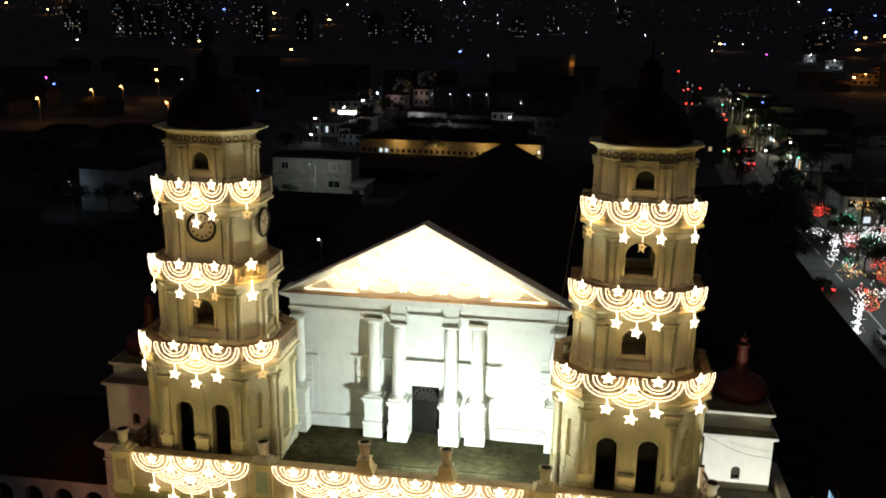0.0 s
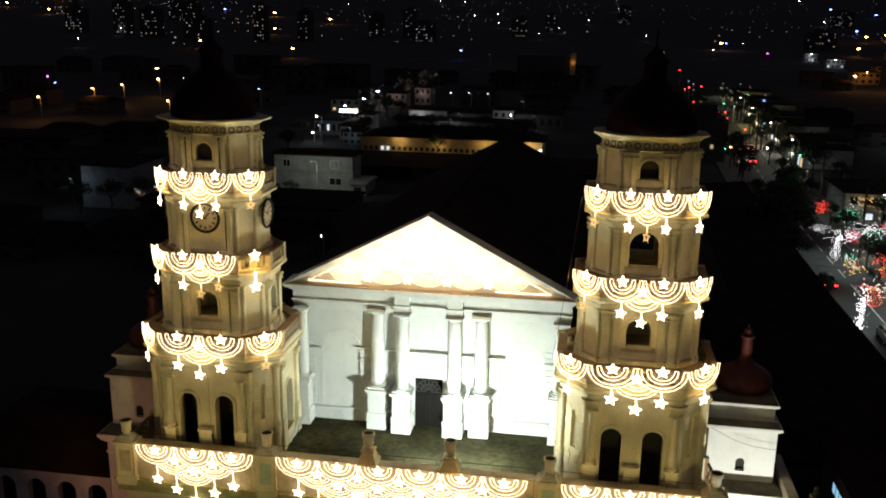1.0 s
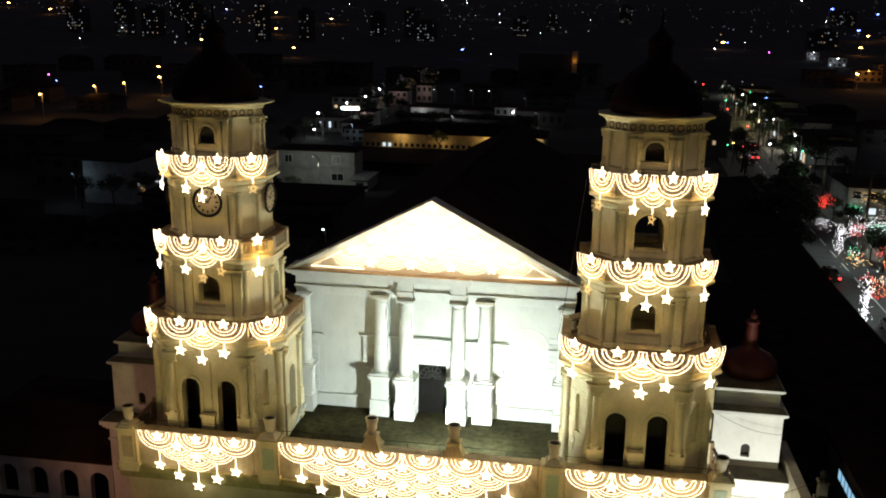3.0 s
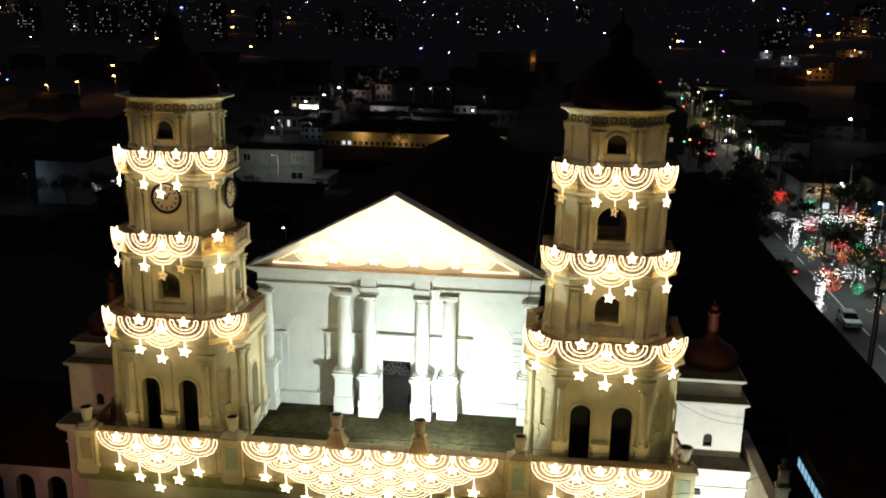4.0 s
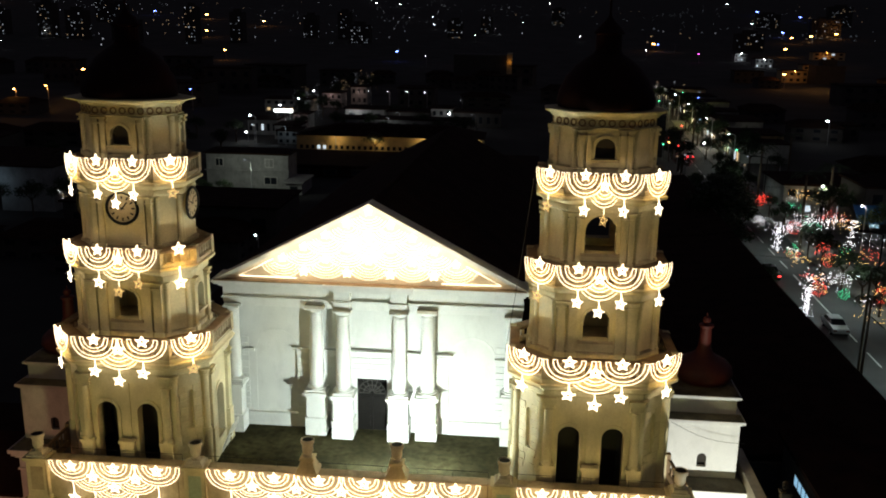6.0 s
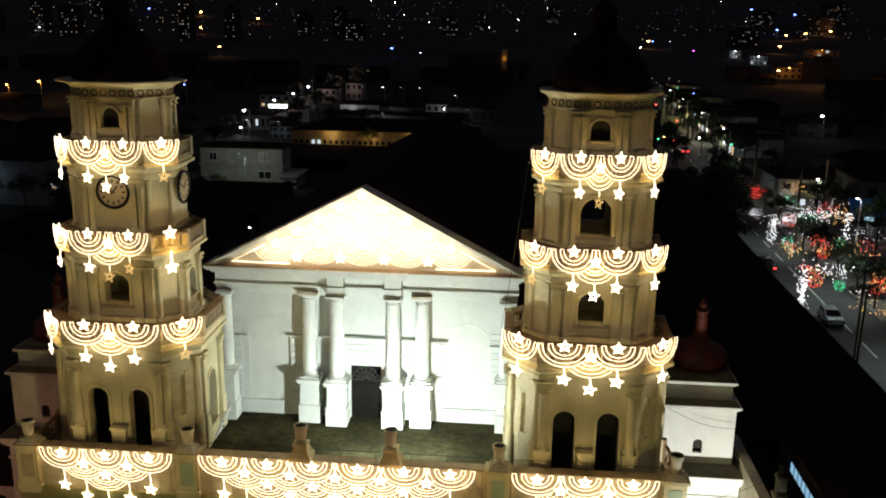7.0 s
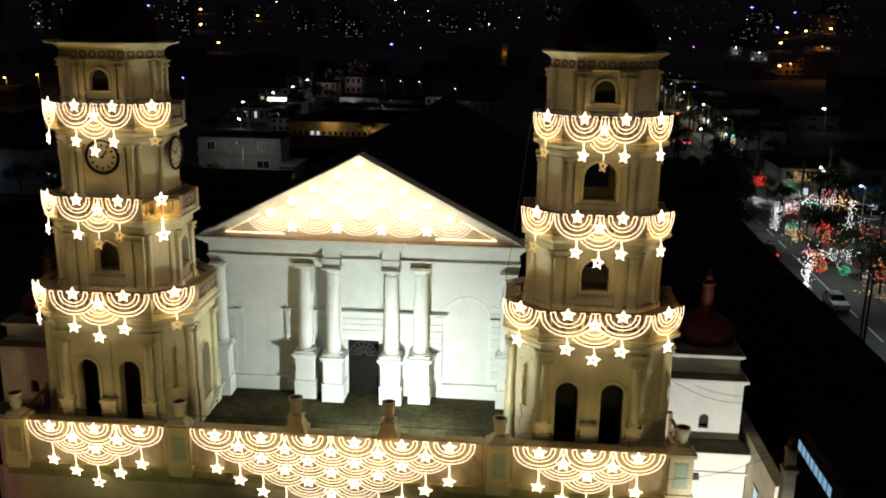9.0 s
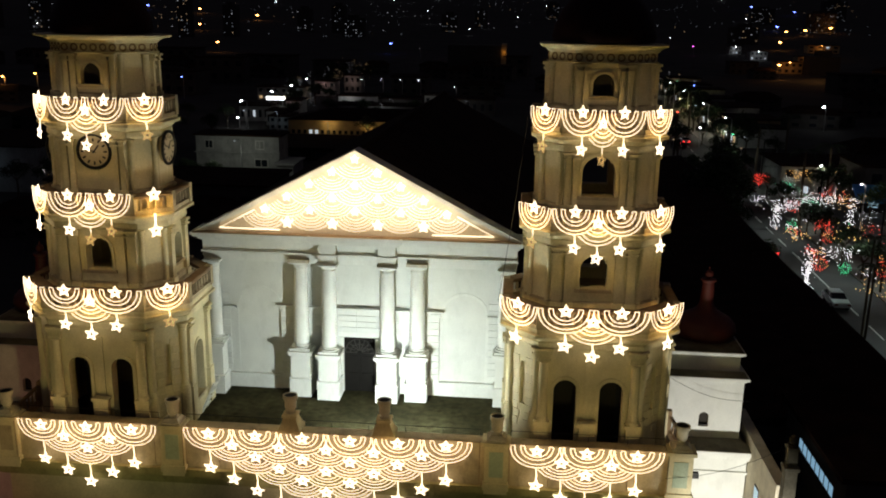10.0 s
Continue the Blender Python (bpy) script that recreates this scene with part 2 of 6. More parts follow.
def part(name, bm, material, parent, label="", smooth=False):
    """One mesh object under a thing or a part; bm is in world coordinates."""
    if parent is not None:
        bmesh.ops.transform(bm, matrix=WORLD[parent.name].inverted(), verts=bm.verts)
    ob = new(name, mesh_of(bm, name, material, smooth))
    if parent is not None:
        ob.parent = parent
        WORLD[ob.name] = WORLD[parent.name].copy()
    else:
        WORLD[ob.name] = Matrix()
    if label:
        tagged(ob, label)
    return ob


def piece(name, me, parent, m):
    """A piece that shares its mesh, at a pose in the world."""
    ob = new(name, me)
    ob.parent = parent
    ob.matrix_basis = WORLD[parent.name].inverted() @ m
    WORLD[ob.name] = m
    return ob


WORLD = {}


def thing(name, m, label, category, group="", kind=""):
    ob = new(name)
    ob.empty_display_size = 0.3
    ob.matrix_basis = m
    WORLD[ob.name] = m.copy()
    return tagged(ob, label, category, group, kind)


def solo(name, bm, material, label, category, group="", kind="", smooth=False):
    ob = new(name, mesh_of(bm, name, material, smooth))
    WORLD[ob.name] = Matrix()
    return tagged(ob, label, category, group, kind)


def B():
    return bmesh.new()

# ---- ground ----


def road_x(y):
    """Centre line of the avenue beside the church."""
    pts = ((0, 34.8), (88, 36.6), (150, 38.2), (240, 42.5), (320, 46.5), (450, 54), (900, 76))
    for (a, xa), (b, xb) in zip(pts, pts[1:]):
        if y < b:
            break
    return xa + (xb - xa) * (y - a) / (b - a)


def height(x, y):
    """Valley floor, rising to hills beyond the town."""
    d = math.hypot(x, y)
    k = max(0.0, d - 650)
    return G + k * k / (k + 900) * 0.05 + 3 * math.sin(x / 310 + 1) * math.sin(y / 270) * min(1, k / 600)


bm = B()
ys = [-120, -40, 20, 60, 110, 170, 240, 320, 420, 540, 680, 820, 980, 1160, 1400, 1700, 2100, 2600, 3200, 3900]
xs = [-3200, -2400, -1800, -1350, -1000, -740, -540, -380, -260, -170, -100, -45, 0, 45, 100, 170, 260, 380, 540, 740, 1000, 1350, 1800, 2400, 3200]
grid = [[bm.verts.new((x, y, height(x, y))) for x in xs] for y in ys]
for a, b in zip(grid, grid[1:]):
    for i in range(len(xs) - 1):
        bm.faces.new((a[i], a[i + 1], b[i + 1], b[i]))
solo("ground", bm, M["ground"], "dark town ground rising to night hills", "ground", kind="structure")

# ---- church body ----
CX = -7.3          # middle of the front
TERR = 9.4         # terrace floor
WALL_Y = 49.15
NX = -5.9          # the ridge's far end: the nave stands a little askew
TOWERS = (-18.93, 4.64)
TY = 45.25         # axis of the towers

# lower front under the terrace
lower = thing("church_front_wall", pose(CX, 44, G), "cream plastered lower church front with green pilasters", "church front", kind="structure")
bm = B()
box(bm, -23.9, 9.3, 41.75, 49.0, G, 8.0)
part("wall", bm, M["cream"], lower)
bm = B()
prof = [(41.72, 7.3), (41.5, 7.45), (41.45, 7.7), (41.3, 7.85), (41.15, 8.0), (41.15, 8.2), (41.3, 8.35)]
for (ya, za), (yb, zb) in zip(prof, prof[1:]):
    box(bm, -24.3, 9.7, ya, 42.4, za, zb)
part("cornice", bm, M["olive"], lower, "mossy olive stepped cornice")
bm = B()
box(bm, -23.7, 9.1, 41.4, 41.75, 8.0, 10.45)
part("parapet_wall", bm, M["creamdark"], lower, "stained cream parapet behind the light nets")
bm = B()
box(bm, -23.8, 9.2, 41.22, 41.88, 10.45, 10.64)
part("coping", bm, M["creamdark"], lower, "brown stained coping")
PIERS = (-23.5, -15.15, 0.47, 8.98)
for x in PIERS:
    bm = B()
    box(bm, x - 0.55, x + 0.55, 41.12, 41.9, 8.0, 10.55)
    box(bm, x - 0.66, x + 0.66, 40.95, 41.98, 10.55, 10.72)
    box(bm, x - 0.62, x + 0.62, 41.08, 41.95, 8.2, 8.55)
    part("pier", bm, M["cream"], lower)
    bm = B()
    box(bm, x - 0.33, x + 0.33, 41.1, 41.118, 8.9, 10.2)
    part("pier_panel", bm, M["green"] if x > -20 else M["creamdark"], lower)

# terrace floor
floor = thing("terrace_floor", pose(CX, 45.5, TERR), "dark mossy cement terrace over the church porch", "terrace", kind="structure")
bm = B()
box(bm, -15.3, 0.75, 41.85, 50.0, 8.2, TERR)
part("slab", bm, M["floor"], floor)
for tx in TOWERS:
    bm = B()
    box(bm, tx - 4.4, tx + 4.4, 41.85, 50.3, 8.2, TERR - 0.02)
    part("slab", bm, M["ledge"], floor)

# gable wall
gable = thing("gable_wall", pose(CX, WALL_Y, TERR), "white plastered church gable wall with portal and pediment", "church wall", kind="structure")
bm = B()
panel(bm, -15.7, 1.1, TERR - 0.4, 17.3, WALL_Y, WALL_Y + 0.7, [], Matrix())
part("wall", bm, M["white"], gable)
DOOR = -7.37
# portal block is open at the door
bm = B()
for a, b, c, d in ((-11.75, DOOR - 0.87, TERR - 0.1, 14.25), (DOOR + 0.87, -2.95, TERR - 0.1, 14.25), (DOOR - 0.87, DOOR + 0.87, 12.62, 14.25)):
    box(bm, a, b, WALL_Y - 0.14, WALL_Y - 0.004, c, d)
part("portal_block", bm, M["white"], gable)
bm = B()
box(bm, -12.0, -2.7, WALL_Y - 0.27, WALL_Y - 0.004, 14.25, 14.31)
box(bm, -11.85, -2.85, WALL_Y - 0.2, WALL_Y - 0.004, 14.19, 14.25)
part("string_course", bm, M["white"], gable)
for a, b in ((-15.2, -11.75), (-2.95, 0.7)):
    bm = B()
    box(bm, a, b, WALL_Y - 0.18, WALL_Y - 0.004, TERR - 0.1, 10.15)
    box(bm, a, b, WALL_Y - 0.26, WALL_Y - 0.004, 10.15, 10.24)
    part("dado", bm, M["white"], gable)
# blind arches either side
for xc in (-13.0, -1.6):
    bm = B()
    arch_ring(bm, xc, 2.35, 10.24, 14.05, WALL_Y - 0.03, WALL_Y - 0.003, 0.16, Matrix())
    part("blind_arch", bm, M["white"], gable)
    for sx in (-1, 1):
        bm = B()
        box(bm, xc + sx * 1.56 - 0.3, xc + sx * 1.56 + 0.3, WALL_Y - 0.22, WALL_Y - 0.075, 14.0, 14.16)
        part("impost", bm, M["white"], gable)
# ashlar courses on the portal block and the wall ends
course = B()
box(course, -0.42, 0.42, -0.045, 0.0, 0.025, 0.35)
course_me = mesh_of(course, "block", M["white"])
for x in (-11.3, -3.42, 0.15, -15.05):
    proud = 0.14 if -12 < x < -3 else 0.0
    for k in range(10 if proud else 12):
        piece("block", course_me, gable, pose(x, WALL_Y - proud - 0.004, 10.3 + 0.38 * k))
for k in range(4):
    for j in range(4):
        x = -9.25 + 1.17 * j
        piece("block", course_me, gable, pose(x, WALL_Y - 0.144, 12.90 + 0.335 * k) @ Matrix.Diagonal((1.36, 1, 0.9, 1)))

# entablature with breaks over the columns
COLS = (-10.48, -8.87, -5.68, -4.12)
CY = 48.55
bm = B()
for y0, z0, z1 in ((48.42, 16.95, 17.2), (48.36, 17.2, 17.42), (48.22, 17.42, 17.52), (48.36, 17.52, 18.1), (48.2, 18.1, 18.2), (47.98, 18.2, 18.32), (47.86, 18.32, 18.4), (47.6, 18.4, 18.54), (47.4, 18.54, 18.68)):
    box(bm, -15.75 - (48.35 - y0) * 0.35, 1.15 + (48.35 - y0) * 0.35, y0, WALL_Y + 0.4, z0, z1)
part("entablature", bm, M["white"], gable)
for x in COLS[1:3]:
    bm = B()
    for y0, z0, z1, o in ((47.82, 17.054, 17.12, 0.08), (47.9, 17.12, 17.5, 0.0), (47.82, 17.5, 17.58, 0.06), (47.88, 17.58, 18.2, 0.0)):
        box(bm, x - 0.46 - o, x + 0.46 + o, y0, 48.3, z0, z1)
    part("entablature_block", bm, M["white"], gable)
bm = B()
for y0, z0, z1 in ((47.62, 18.2, 18.3), (47.5, 18.3, 18.42), (47.24, 18.42, 18.54), (47.12, 18.54, 18.72)):
    box(bm, COLS[1] - 0.6 - (47.82 - y0) * 0.4, COLS[2] + 0.6 + (47.82 - y0) * 0.4, y0, 48.34, z0, z1)
part("cornice_break", bm, M["white"], gable)
bm = B()
box(bm, COLS[1] - 0.75, COLS[2] + 0.75, 47.2, 47.42, 18.724, 18.75)
part("ledge", bm, M["ledge"], gable)
for x in (COLS[0], COLS[3]):
    bm = B()
    box(bm, x - 0.56, x + 0.56, 48.02, 48.41, 17.054, 17.2)
    part("impost_block", bm, M["urn"], gable, "block on the column, darker than the shaft")
bm = B()
box(bm, -15.9, 1.3, 47.32, 48.2, 18.684, 18.74)
part("ledge", bm, M["ledge"], gable, "dusty orange-brown top ledge of the cornice")
# pediment
TIP_L, TIP_R, APEX = -15.93, 1.4, 23.25
bm = B()
box_pts = [(-15.75, 18.7), (1.2, 18.7), (CX + 0.03, 22.98)]
loft(bm, [[(x, y, z) for x, z in box_pts] for y in (47.78, 48.6)])
part("tympanum", bm, M["tymp"], gable, "cream tympanum under the light net")
for sx, tip in ((-1, TIP_L), (1, TIP_R)):
    bm = B()
    ax = CX + 0.03
    d = Vector((tip - ax, 0, 18.72 - APEX)).normalized()
    for off, y0, th in ((0.0, 47.42, 0.1), (0.1, 47.52, 0.08), (0.18, 47.64, 0.08)):
        s = off / abs(d.x)
        s2 = (off + th) / abs(d.x)
        xa = tip if off == 0 else ax + (tip - ax) * (1 - s / (APEX - 18.72))
        xb = ax + (tip - ax) * (1 - s2 / (APEX - 18.72))
        q = [(ax, APEX - s), (xa, 18.72), (xb, 18.72), (ax, APEX - s2)]
        loft(bm, [[(x, y, z) for x, z in q] for y in (y0, 48.7)])
    part("raking_cornice", bm, M["white"], gable)
# door
bm = B()
box(bm, DOOR - 0.87, DOOR + 0.87, WALL_Y - 0.05, WALL_Y - 0.006, TERR, 12.62)
door = part("door", bm, M["wood"], gable, "dark carved wooden double door with a fanlight")
for sx in (-1, 1):
    for z0, z1 in ((9.6, 10.5), (10.62, 11.5)):
        bm = B()
        box(bm, DOOR + sx * 0.42 - 0.3, DOOR + sx * 0.42 + 0.3, WALL_Y - 0.08, WALL_Y - 0.051, z0, z1)
        part("door_panel", bm, M["wood"], door)
bm = B()
box(bm, DOOR - 0.06, DOOR + 0.06, WALL_Y - 0.1, WALL_Y - 0.051, 9.42, 11.62)
part("astragal", bm, M["wood"], door)
bm = B()
for k in range(9):
    a = math.pi * k / 8
    tube(bm, [(DOOR - 0.15 * math.cos(a), WALL_Y - 0.08, 11.72 + 0.15 * math.sin(a)), (DOOR - 0.78 * math.cos(a), WALL_Y - 0.08, 11.72 + 0.78 * math.sin(a))], 0.03, 4)
for r in (0.15, 0.5, 0.8):
    tube(bm, [(DOOR - r * math.cos(math.pi * k / 14), WALL_Y - 0.08, 11.72 + r * math.sin(math.pi * k / 14)) for k in range(15)], 0.03, 4)
part("fanlight_tracery", bm, M["tracery"], door, "weathered fan tracery")
for sx in (-1, 1):
    bm = B()
    box(bm, DOOR + sx * 0.98 - 0.1, DOOR + sx * 0.98 + 0.1, WALL_Y - 0.2, WALL_Y - 0.144, TERR, 12.62)
    part("door_jamb", bm, M["white"], gable)

# columns


def column(name, x, y, z0, zped, zcap, r, material, label, group, hw):
    th = thing(name, pose(x, y, z0), label, "column", group)
    bm = B()
    square_loft(bm, [(z0, hw + 0.05), (z0 + 0.98, hw + 0.05), (z0 + 1.0, hw + 0.08), (z0 + 1.06, hw + 0.08), (z0 + 1.1, hw - 0.02), (zped - 0.3, hw - 0.02), (zped - 0.27, hw + 0.06), (zped - 0.2, hw + 0.07), (zped - 0.17, hw + 0.13), (zped - 0.02, hw + 0.14), (zped, hw + 0.1)], x, y)
    part("pedestal", bm, material, th)
    bm = B()
    square_loft(bm, [(zped + 0.004, r + 0.14), (zped + 0.12, r + 0.14)], x, y)
    revolve(bm, [(r + 0.09, zped + 0.124), (r + 0.13, zped + 0.15), (r + 0.13, zped + 0.2), (r + 0.09, zped + 0.23), (r + 0.01, zped + 0.24), (r + 0.01, zped + 0.28), (r + 0.06, zped + 0.29), (r + 0.06, zped + 0.34), (r, zped + 0.35), (r, zped + 0.4)], 20, x, y)
    part("base", bm, material, th, smooth=True)
    bm = B()
    h0, h1 = zped + 0.4, zcap - 0.42
    revolve(bm, [(r, h0), (r * 1.0, h0 + (h1 - h0) * 0.3), (r * 0.94, h0 + (h1 - h0) * 0.65), (r * 0.85, h1)], 20, x, y)
    part("shaft", bm, material, th, smooth=True)
    bm = B()
    revolve(bm, [(r * 0.85, h1), (r * 0.93, h1 + 0.03), (r * 0.93, h1 + 0.07), (r * 0.86, h1 + 0.09), (r * 0.86, h1 + 0.2), (r * 1.02, h1 + 0.24), (r * 1.15, h1 + 0.31)], 20, x, y)
    square_loft(bm, [(h1 + 0.31, r + 0.1), (zcap - 0.004, r + 0.1)], x, y)
    part("capital", bm, material, th, smooth=True)
    return th


for x in COLS:
    column("column", x, CY - (0.32 if x in COLS[1:3] else 0.0), TERR, 12.05, 17.05, 0.42, M["white"], "white plaster column on a tall square pedestal", "columns of the gable", 0.55)
for x in (-15.2, 0.6):
    column("column", x, 48.35, TERR, 12.4, 17.05, 0.36, M["white"], "white corner column at the end of the gable wall", "columns of the gable", 0.45)

# nave roof behind the gable
roof = thing("nave_roof", pose(CX, 70, 17), "dark clay tiled church roof at night", "roof", kind="structure")
bm = B()
for sx in (-1, 1):
    q = [(0, 23.0), (sx * 8.9, 18.3), (sx * 8.9, 18.05), (0, 22.7)]
    loft(bm, [[(xc + x, y, z) for x, z in q] for xc, y in ((CX, 48.75), (NX, 86))])
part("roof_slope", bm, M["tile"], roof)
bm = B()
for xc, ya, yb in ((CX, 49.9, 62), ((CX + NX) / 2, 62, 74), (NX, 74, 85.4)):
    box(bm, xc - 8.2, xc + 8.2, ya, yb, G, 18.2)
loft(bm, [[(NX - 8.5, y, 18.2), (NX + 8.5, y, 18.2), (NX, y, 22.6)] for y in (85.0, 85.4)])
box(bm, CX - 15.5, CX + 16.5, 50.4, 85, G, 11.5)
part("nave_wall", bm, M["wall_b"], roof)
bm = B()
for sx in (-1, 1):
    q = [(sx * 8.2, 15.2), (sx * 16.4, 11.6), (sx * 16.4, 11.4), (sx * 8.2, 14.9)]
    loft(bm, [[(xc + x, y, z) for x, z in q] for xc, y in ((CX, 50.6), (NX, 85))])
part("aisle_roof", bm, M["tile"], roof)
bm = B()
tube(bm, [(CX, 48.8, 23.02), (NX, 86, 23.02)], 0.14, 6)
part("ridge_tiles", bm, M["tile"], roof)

# ---- bell towers ----


def baluster_mesh():
    bm = B()
    revolve(bm, [(0.07, 0.0), (0.07, 0.06), (0.045, 0.09), (0.085, 0.26), (0.05, 0.44), (0.045, 0.5), (0.07, 0.53), (0.07, 0.6)], 8)
    return mesh_of(bm, "baluster", M["creamdark"], True)


BAL = baluster_mesh()
bm = B()
box(bm, -0.21, 0.21, -0.03, 0.0, 0.0, 0.375)
ASHLAR = mesh_of(bm, "block", M["cream"])
# storeys: floor, top of wall, half width, cut of the corner
STOREYS = [(9.38, 15.05, 3.8, 1.5), (15.9, 19.75, 3.0, 1.08), (20.4, 24.05, 2.66, 1.1), (24.9, 27.95, 2.38, 1.1)]
# balustrade rings: underside, floor of the ring, top of the rail, half width, cut
RINGS = [(15.05, 16.05, 17.05, 4.12, 1.62), (19.75, 20.55, 21.5, 3.4, 1.36), (24.05, 24.95, 25.9, 3.02, 1.2)]


def side(cx, cy, k):
    """Pose of the k-th main side: x along the wall, y into the tower, z world up, origin on the axis."""
    return Matrix.Translation((cx, cy, 0)) @ Matrix.Rotation(radians(90 * k), 4, "Z")


def face(cx, cy, k, hw, s):
    """Pose of the k-th main side, its distance from the axis and its half width."""
    return (side(cx, cy, k), hw, s - SHORT) if k % 2 else (side(cx, cy, k), hw - SHORT, s)


def corner(cx, cy, k, hw, c):
    """Pose in the middle of the cut corner after the k-th side."""
    x, y = (hw - SHORT, hw) if k % 2 else (hw, hw - SHORT)
    return side(cx, cy, k) @ Matrix.Translation((x - c / 2, -y + c / 2, 0)) @ Matrix.Rotation(radians(45), 4, "Z")


def bell_tower(cx, has_clock):
    cy = TY
    th = thing("bell_tower", pose(cx, cy, 9.38), "cream four-storey bell tower with balustrades" + (" and clocks" if has_clock else " and open arches"), "bell tower", "twin church towers")
    for n, (z0, z1, hw, c) in enumerate(STOREYS):
        s = hw - c
        bm = B()
        for k in range(4):
            if n == 0:
                holes = [(-1.07, 1.08, z0 + 0.35, 13.0), (1.07, 1.08, z0 + 0.35, 13.0)] if k in (0, 2) else [(0.0, 1.1, 10.6, 13.0)]
            elif n == 1:
                holes = [(0.0, 1.26 if k % 2 == 0 else 1.0, 17.75, 18.72)]
            elif n == 2:
                holes = [] if has_clock else [(0.0, 1.48 if k % 2 == 0 else 0.9, 22.05, 23.15)]
            else:
                holes = [(0.0, 0.95 if k % 2 == 0 else 0.5, 26.55, 27.05)]
            m, hf, sf = face(cx, cy, k, hw, s)
            panel(bm, -sf, sf, z0, z1, -hf, -hf + (0.3 if n == 3 else 0.55), holes, m)
            m = corner(cx, cy, k, hw, c)
            cl = c * math.sqrt(2) / 2
            if n == 0:
                panel(bm, -cl, cl, z0, z1, 0, 0.55, [(0.0, 0.36, 11.9, 13.9)], m)
                back = B()
                box(back, -0.3, 0.3, 0.16, 0.3, 11.7, 14.3, m)
                part("niche_back", back, M["cream"], th)
            else:
                panel(bm, -cl, cl, z0, z1, 0, 0.5, [], m)
        wall = part("storey_wall", bm, M["cream"], th)
        # floor plates and ground-storey block inside, coloured dark to imitate the belfries' shade
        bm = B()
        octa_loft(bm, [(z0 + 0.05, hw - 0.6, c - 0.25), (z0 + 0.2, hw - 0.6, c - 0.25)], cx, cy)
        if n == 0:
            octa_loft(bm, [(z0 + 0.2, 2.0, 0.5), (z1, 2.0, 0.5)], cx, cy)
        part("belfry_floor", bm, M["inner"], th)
        # added filling block, its dark colour stands for shade behind the openings
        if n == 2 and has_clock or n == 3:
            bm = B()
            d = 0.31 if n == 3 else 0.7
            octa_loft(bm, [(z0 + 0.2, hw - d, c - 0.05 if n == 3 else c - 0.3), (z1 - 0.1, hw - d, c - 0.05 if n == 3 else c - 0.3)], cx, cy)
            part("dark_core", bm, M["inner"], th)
        # sills, arch mouldings and pilasters
        for k in range(4):
            m, hf, sf = face(cx, cy, k, hw, s)
            if n == 0 and k in (0, 2):
                for xo in (-1.07, 1.07):
                    bm = B()
                    arch_ring(bm, xo, 1.08, z0 + 0.35, 13.0, -hf - 0.07, -hf - 0.002, 0.16, m)
                    part("arch_moulding", bm, M["cream"], th)
                for xo in (-2.12, 0.0, 2.12):
                    w = 0.24 if xo else 0.3
                    bm = B()
                    box(bm, xo - w - 0.05, xo + w + 0.05, -hf - 0.34, -hf - 0.002, z0, 11.3, m)
                    box(bm, xo - w - 0.09, xo + w + 0.09, -hf - 0.38, -hf - 0.002, 11.3, 11.38, m)
                    box(bm, xo - w - 0.14, xo + w + 0.14, -hf - 0.43, -hf - 0.002, 11.38, 11.52, m)
                    part("pilaster_pedestal", bm, M["cream"], th)
                    bm = B()
                    if xo:
                        loft(bm, [[m @ Vector((xo + 0.23 * q * math.cos(a), -hf - 0.16 - 0.23 * q * math.sin(a), z)) for a in [math.pi * i / 6 for i in range(12)]] for q, z in ((1.25, 11.524), (1.25, 11.66), (1.0, 11.76), (1.0, 12.8), (0.88, 14.45))])
                        box(bm, xo - w - 0.08, xo + w + 0.08, -hf - 0.24, -hf - 0.002, 14.45, 14.55, m)
                        box(bm, xo - w - 0.02, xo + w + 0.02, -hf - 0.18, -hf - 0.002, 14.55, 14.85, m)
                        box(bm, xo - w - 0.14, xo + w + 0.14, -hf - 0.3, -hf - 0.002, 14.85, 15.04, m)
                    else:
                        box(bm, xo - w + 0.12, xo + w - 0.12, -hf - 0.08, -hf - 0.002, 11.524, 14.6, m)
                    part("pilaster", bm, M["cream"], th)
            else:
                w = (1.1, 1.26, 1.48, 0.95)[n] if k % 2 == 0 else (1.1, 1.0, 0.9, 0.5)[n]
                sill, spring = ((10.6, 13.0), (17.75, 18.72), (22.05, 23.15), (26.55, 27.05))[n]
                if not (n == 2 and has_clock):
                    bm = B()
                    arch_ring(bm, 0, w, sill, spring, -hf - 0.07, -hf - 0.002, 0.13, m)
                    part("arch_moulding", bm, M["cream"], th)
                    bm = B()
                    box(bm, -w / 2 - 0.22, w / 2 + 0.22, -hf - 0.14, -hf - 0.002, sill - 0.14, sill - 0.003, m)
                    part("sill", bm, M["creamdark"], th)
                # corner pilasters, in pairs on the upper storeys
                offs = [] if n == 2 and has_clock and k % 2 else [sf - 0.22] if n == 0 else (([sf - 0.22, sf - 0.78] if k % 2 == 0 else [sf - 0.2]) if n == 1 else ([sf - 0.15, sf - 0.5] if k % 2 == 0 else [sf - 0.15]))
                base = z0 + (1.25 if n else 2.2)
